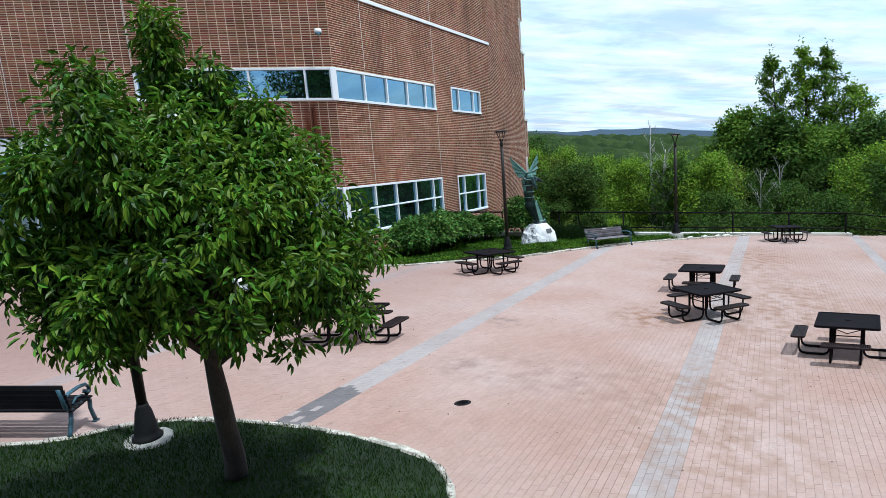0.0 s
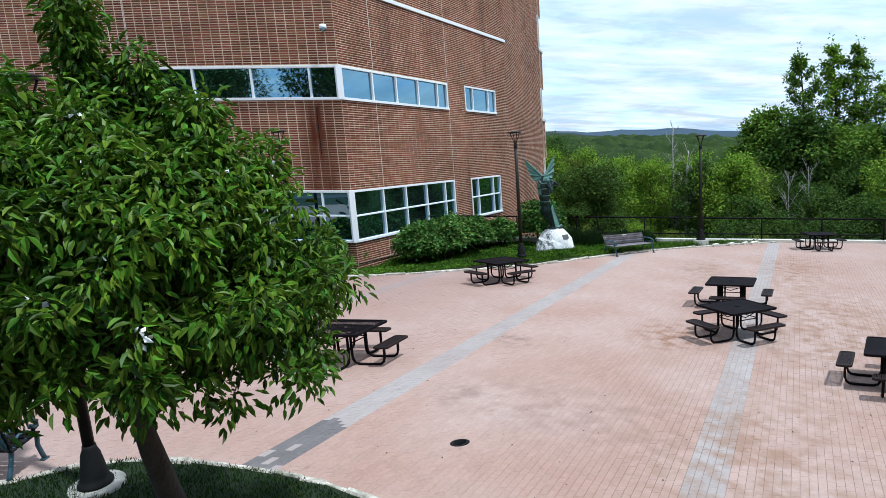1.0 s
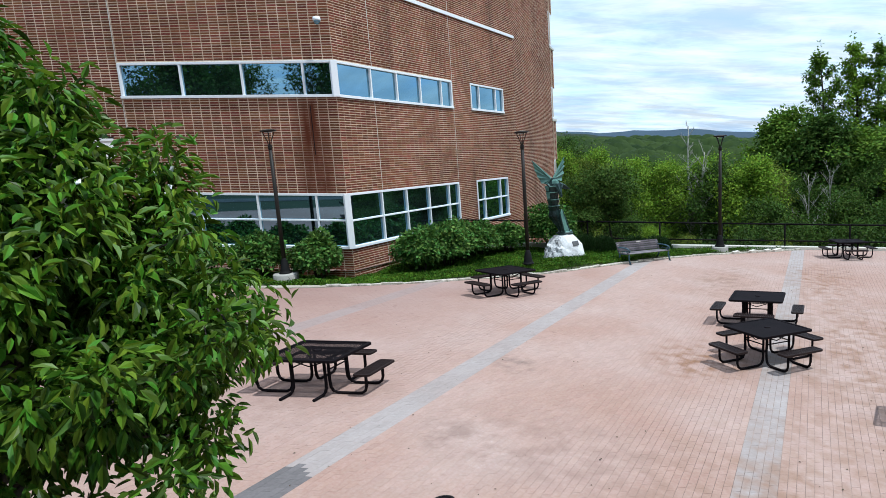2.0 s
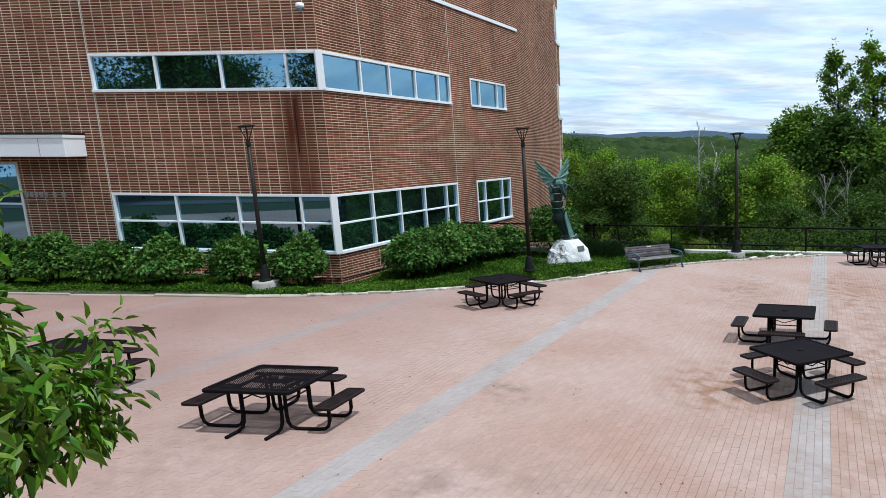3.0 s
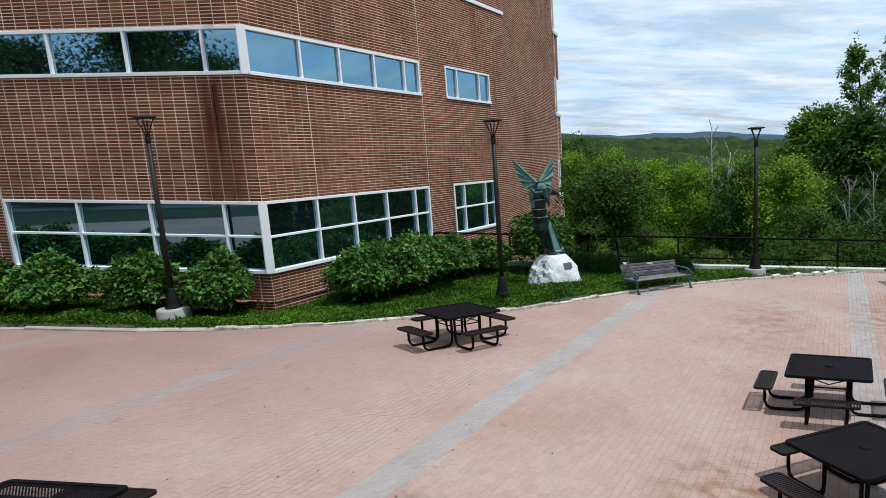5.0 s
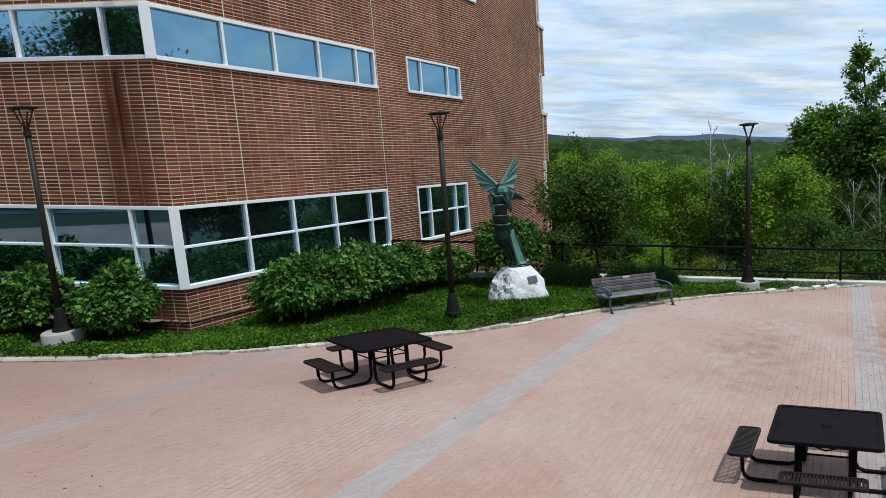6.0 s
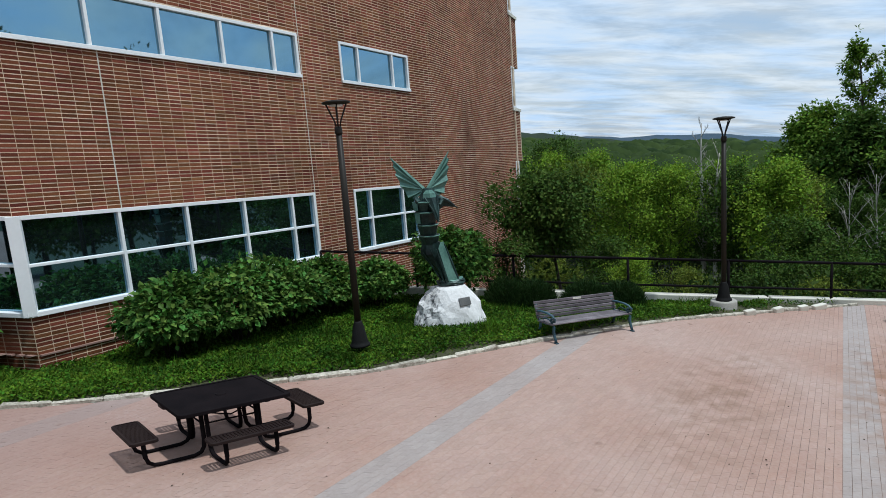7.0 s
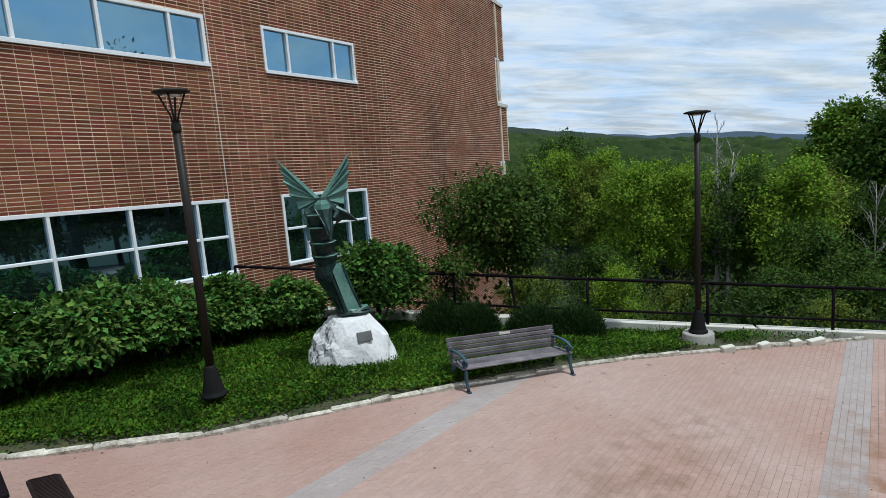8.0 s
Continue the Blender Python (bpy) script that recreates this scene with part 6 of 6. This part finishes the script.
def far_forest():
    """The closed canopy of the valley forest: domed crowns side by side in one sheet."""
    gen = np.random.default_rng(9)
    az = np.radians(np.linspace(-52, 36, 620))
    r = np.geomspace(74, 2650, 300)
    rr, aa = np.meshgrid(r, az, indexing="ij")
    x, y = 12 + rr * np.sin(aa), -8 + rr * np.cos(aa)

    def domes(cell, seed):
        jit = np.random.default_rng(seed).uniform(0.15, 0.85, (97, 89, 3))
        ix, iy = np.floor(x / cell).astype(int), np.floor(y / cell).astype(int)
        best = np.zeros_like(x)
        for dx in (-1, 0, 1):
            for dy in (-1, 0, 1):
                j = jit[(ix + dx) % 97, (iy + dy) % 89]
                d2 = ((x / cell - ix - dx - j[..., 0]) ** 2 + (y / cell - iy - dy - j[..., 1]) ** 2) / 0.55
                best = np.maximum(best, np.sqrt(np.clip(1 - d2, 0, 1)) * (0.6 + 0.5 * j[..., 2]))
        return best
    z = land(x, y) + 1.2 + 6.5 * domes(8.5, 1) + 1.6 * domes(3.0, 2) * np.clip(1.6 - rr / 220, 0, 1) + 5.0 * domes(70.0, 3) * np.clip(rr / 600, 0, 1)
    z += gen.normal(size=z.shape) * 0.12
    v = np.stack([x, y, z], 2).reshape(-1, 3)
    n = len(az)
    i = (np.arange(len(r) - 1)[:, None] * n + np.arange(n - 1)[None]).ravel()
    f = np.stack([i, i + 1, i + n + 1, i + n], 1)
    me = bpy.data.meshes.new("far_forest")
    me.vertices.add(len(v))
    me.vertices.foreach_set("co", v.astype(np.float32).ravel())
    me.loops.add(f.size)
    me.loops.foreach_set("vertex_index", f.astype(np.int32).ravel())
    me.polygons.add(len(f))
    me.polygons.foreach_set("loop_start", np.arange(0, f.size, 4, dtype=np.int32))
    me.materials.append(M_FAR)
    me.update(calc_edges=True)
    me.shade_smooth()
    tagged(new("far_forest", me), "broad spring-green forest filling the valley", "forest", kind="stuff")


far_forest()


def hills():
    az = np.radians(np.linspace(-60, 45, 106))
    v, f = [], []
    for r, drop in ((2700, -0.9), (3000, 0.0), (3300, -1.0)):
        for a in az:
            d = math.degrees(a)
            e = float(ridge(d)) + 0.12 + drop + 0.10 * math.sin(d * 0.45) + 0.06 * math.sin(d * 1.3 + 1) + 0.03 * math.sin(d * 3.1)
            v.append((12 + r * math.sin(a), -8 + r * math.cos(a), 3.9 + r * math.tan(radians(e))))
    n = len(az)
    for k in range(2):
        for s in range(n - 1):
            f.append((k * n + s, k * n + s + 1, (k + 1) * n + s + 1, (k + 1) * n + s))
    tagged(new("backdrop_hills", mesh_of("backdrop_hills", v, f, M_HILL, True)), "low wooded hills on the skyline, hazed blue in their colour", "hills", kind="structure")
    # a nearer dark spur that comes down from the west
    v, f = [], []
    for r, drop in ((2300, -1.6), (2450, 0.0)):
        for a in az:
            d = math.degrees(a)
            e = float(ridge(d)) + 0.42 + drop + 0.05 * math.sin(d * 2.3) + 0.03 * math.sin(d * 5.1) - 0.10 * max(0.0, d + 24.0)
            v.append((12 + r * math.sin(a), -8 + r * math.cos(a), 3.9 + r * math.tan(radians(e))))
    f = [(s, s + 1, n + s + 1, n + s) for s in range(n - 1)]
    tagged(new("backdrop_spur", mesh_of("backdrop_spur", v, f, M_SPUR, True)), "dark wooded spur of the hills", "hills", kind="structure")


hills()


def trees_behind():
    """Trees on the lawn behind the path, which the windows reflect."""
    a = wood_tree(501, 9.0, 3.6, M_WOOD_A, "leafy tree on the lawn opposite the building", 0.26, 24, 26, 0.2, pose(24, -26, float(land(24, -26))), 0.10, 0.8, 0.5)
    for x, y, s in ((17, -34, 1.15), (30, -18, 1.0), (8, -38, 1.1), (34, -6, 1.1), (-2, -36, 0.80), (31, 3, 1.1), (28, 12, 1.0), (35, 10, 1.2), (33, 20, 1.15), (27, 24, 1.0), (38, 0, 1.2), (29, -12, 1.0), (-8.5, -28, 0.60), (-5.2, -31, 0.98), (-13, -31, 0.8), (-18, -26, 0.9), (32, -2, 0.8), (35, 5, 0.85), (30, 8, 0.75), (31, 16, 0.8), (36, 15, 0.9), (34, -11, 0.85), (31, -24, 0.9)):
        c = copy_thing(a, Matrix.Identity(4))
        c.matrix_basis = Matrix.Translation((x, y, float(land(x, y)))) @ Matrix.Rotation(x, 4, "Z") @ Matrix.Scale(s * 1.35, 4)


trees_behind()


def road_behind():
    """A paved drive on the far side of the lawn, which the windows reflect."""
    xs = np.linspace(-45, 34, 40)
    v = [(x, y + 0.12 * x, float(land(x, y + 0.12 * x)) + 0.03) for x in xs for y in (-24.8, -22.8)]
    f = [(2 * k, 2 * k + 2, 2 * k + 3, 2 * k + 1) for k in range(len(xs) - 1)]
    tagged(new("road", mesh_of("road", v, f, M_ASPHALT)), "grey asphalt drive across the lawn", "road", kind="structure")


road_behind()


# ---- pieces of the paving and the walls ----
STRIPS = [(3.0, 3.36), (7.33, 7.78), (11.87, 12.31), (16.3, 16.66), (-1.35, -1.0)]


def pavers():
    gen = np.random.default_rng(3)
    wx, wy = 0.0886, 0.198
    xs = np.arange(-9.0, 22.0, wx)
    lo, hi, glo, ghi, dlo, dhi, one = [], [], [], [], [], [], []
    for i, x in enumerate(xs):
        skew = ROW_SKEW * (x + wx / 2)
        ys = np.arange(-28.0 + (wy / 2 if i % 2 else 0), 22.0, wy)
        px, py = np.full(len(ys), x + wx / 2), ys + wy / 2 + skew
        ok = (py > -15.6) & (py < rail_line(px) - 0.15) & ~inside(px, py, BED) & ~inside(px, py, ISLAND)
        ys = ys[ok]
        z = gen.normal(size=len(ys)) * 0.0004
        gap = float(np.interp(x, [9.2, 11.6], [0.0006, 0.0028]))
        grey = any(a < x + wx / 2 < b for a, b in STRIPS)
        near = (6.0 < x < 6.98) & (ys + skew > -7.0) & (ys + skew < -1.2) if not grey else np.zeros(len(ys), bool)
        for y, zz, nr in zip(ys, z, near):
            if nr and len(one) < 300:
                one.append((x, y, zz))
                continue
            a, b = (x + gap, y + 0.0009, zz - 0.03), (x + wx - gap, y + wy - 0.0009, zz)
            # one stretch of the middle strip is a darker grey
            dark_grey = grey and 7.3 < x < 7.8 and -12.4 < y + skew < -10.1 and gen.uniform() > 0.08
            (dlo if dark_grey else glo if grey else lo).append(a)
            (dhi if dark_grey else ghi if grey else hi).append(b)
    for name, a, b, mat in (("paver_field", lo, hi, M_PAVER), ("grey_paver_strip", glo, ghi, M_GREY), ("damp_paver_strip", dlo, dhi, M_GREYDARK)):
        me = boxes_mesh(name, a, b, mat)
        co = np.empty(len(me.vertices) * 3, np.float32)
        me.vertices.foreach_get("co", co)
        co = co.reshape(-1, 3)
        co[:, 1] += ROW_SKEW * co[:, 0]
        co[:, 2] += level(co[:, 0], co[:, 1])
        me.vertices.foreach_set("co", co.ravel())
        me.update()
        tagged(part(name, me, plaza), kind="stuff")
    axes = [(1, ROW_SKEW, FALL[0] + FALL[1] * ROW_SKEW), (0, 1, FALL[1]), (0, 0, 1)]
    shared = boxes_mesh("paver", [(0.002, 0.002, -0.03)], [(wx - 0.002, wy - 0.002, 0.0)], M_PAVER_ONE, axes)
    for x, y, z in one:
        yy = y + ROW_SKEW * x
        part("paver", shared, plaza, m=Matrix.Translation((x, yy, level(x, yy) + z)))


def leaf_litter():
    """Dry leaves and grit blown over the paving."""
    gen = np.random.default_rng(31)
    x, y = gen.uniform(1, 17, 620), gen.uniform(-11, 12, 620)
    ok = ~inside(x, y, BED) & ~inside(x, y, ISLAND)
    x, y = x[ok], y[ok]
    way = gen.normal(size=(len(x), 3)) * np.array([1, 1, 0.12])
    q = leaf_quads(np.stack([x, y, level(x, y) + 0.006], 1), way, gen.uniform(0.012, 0.04, len(x)), 0.35, gen, np.array([[0.0, 0.0, 2.0]]))
    q[:, :, 2] = np.maximum(q[:, :, 2], level(q[:, :, 0], q[:, :, 1]) + 0.002)
    tagged(new("leaf_litter", quads("leaf_litter", q, M_LITTER)), "dry brown leaves and grit scattered on the paving", "leaf litter", kind="stuff")


leaf_litter()
pavers()
wall_bricks(EAST, WALLS[0], (0.59, 6.5, 3.3, 4.55), 0.270)
wall_bricks(SOUTH, WALLS[1], None, 0.316, 0.0125, 0.0105)
wall_bricks(FAR, WALLS[2])
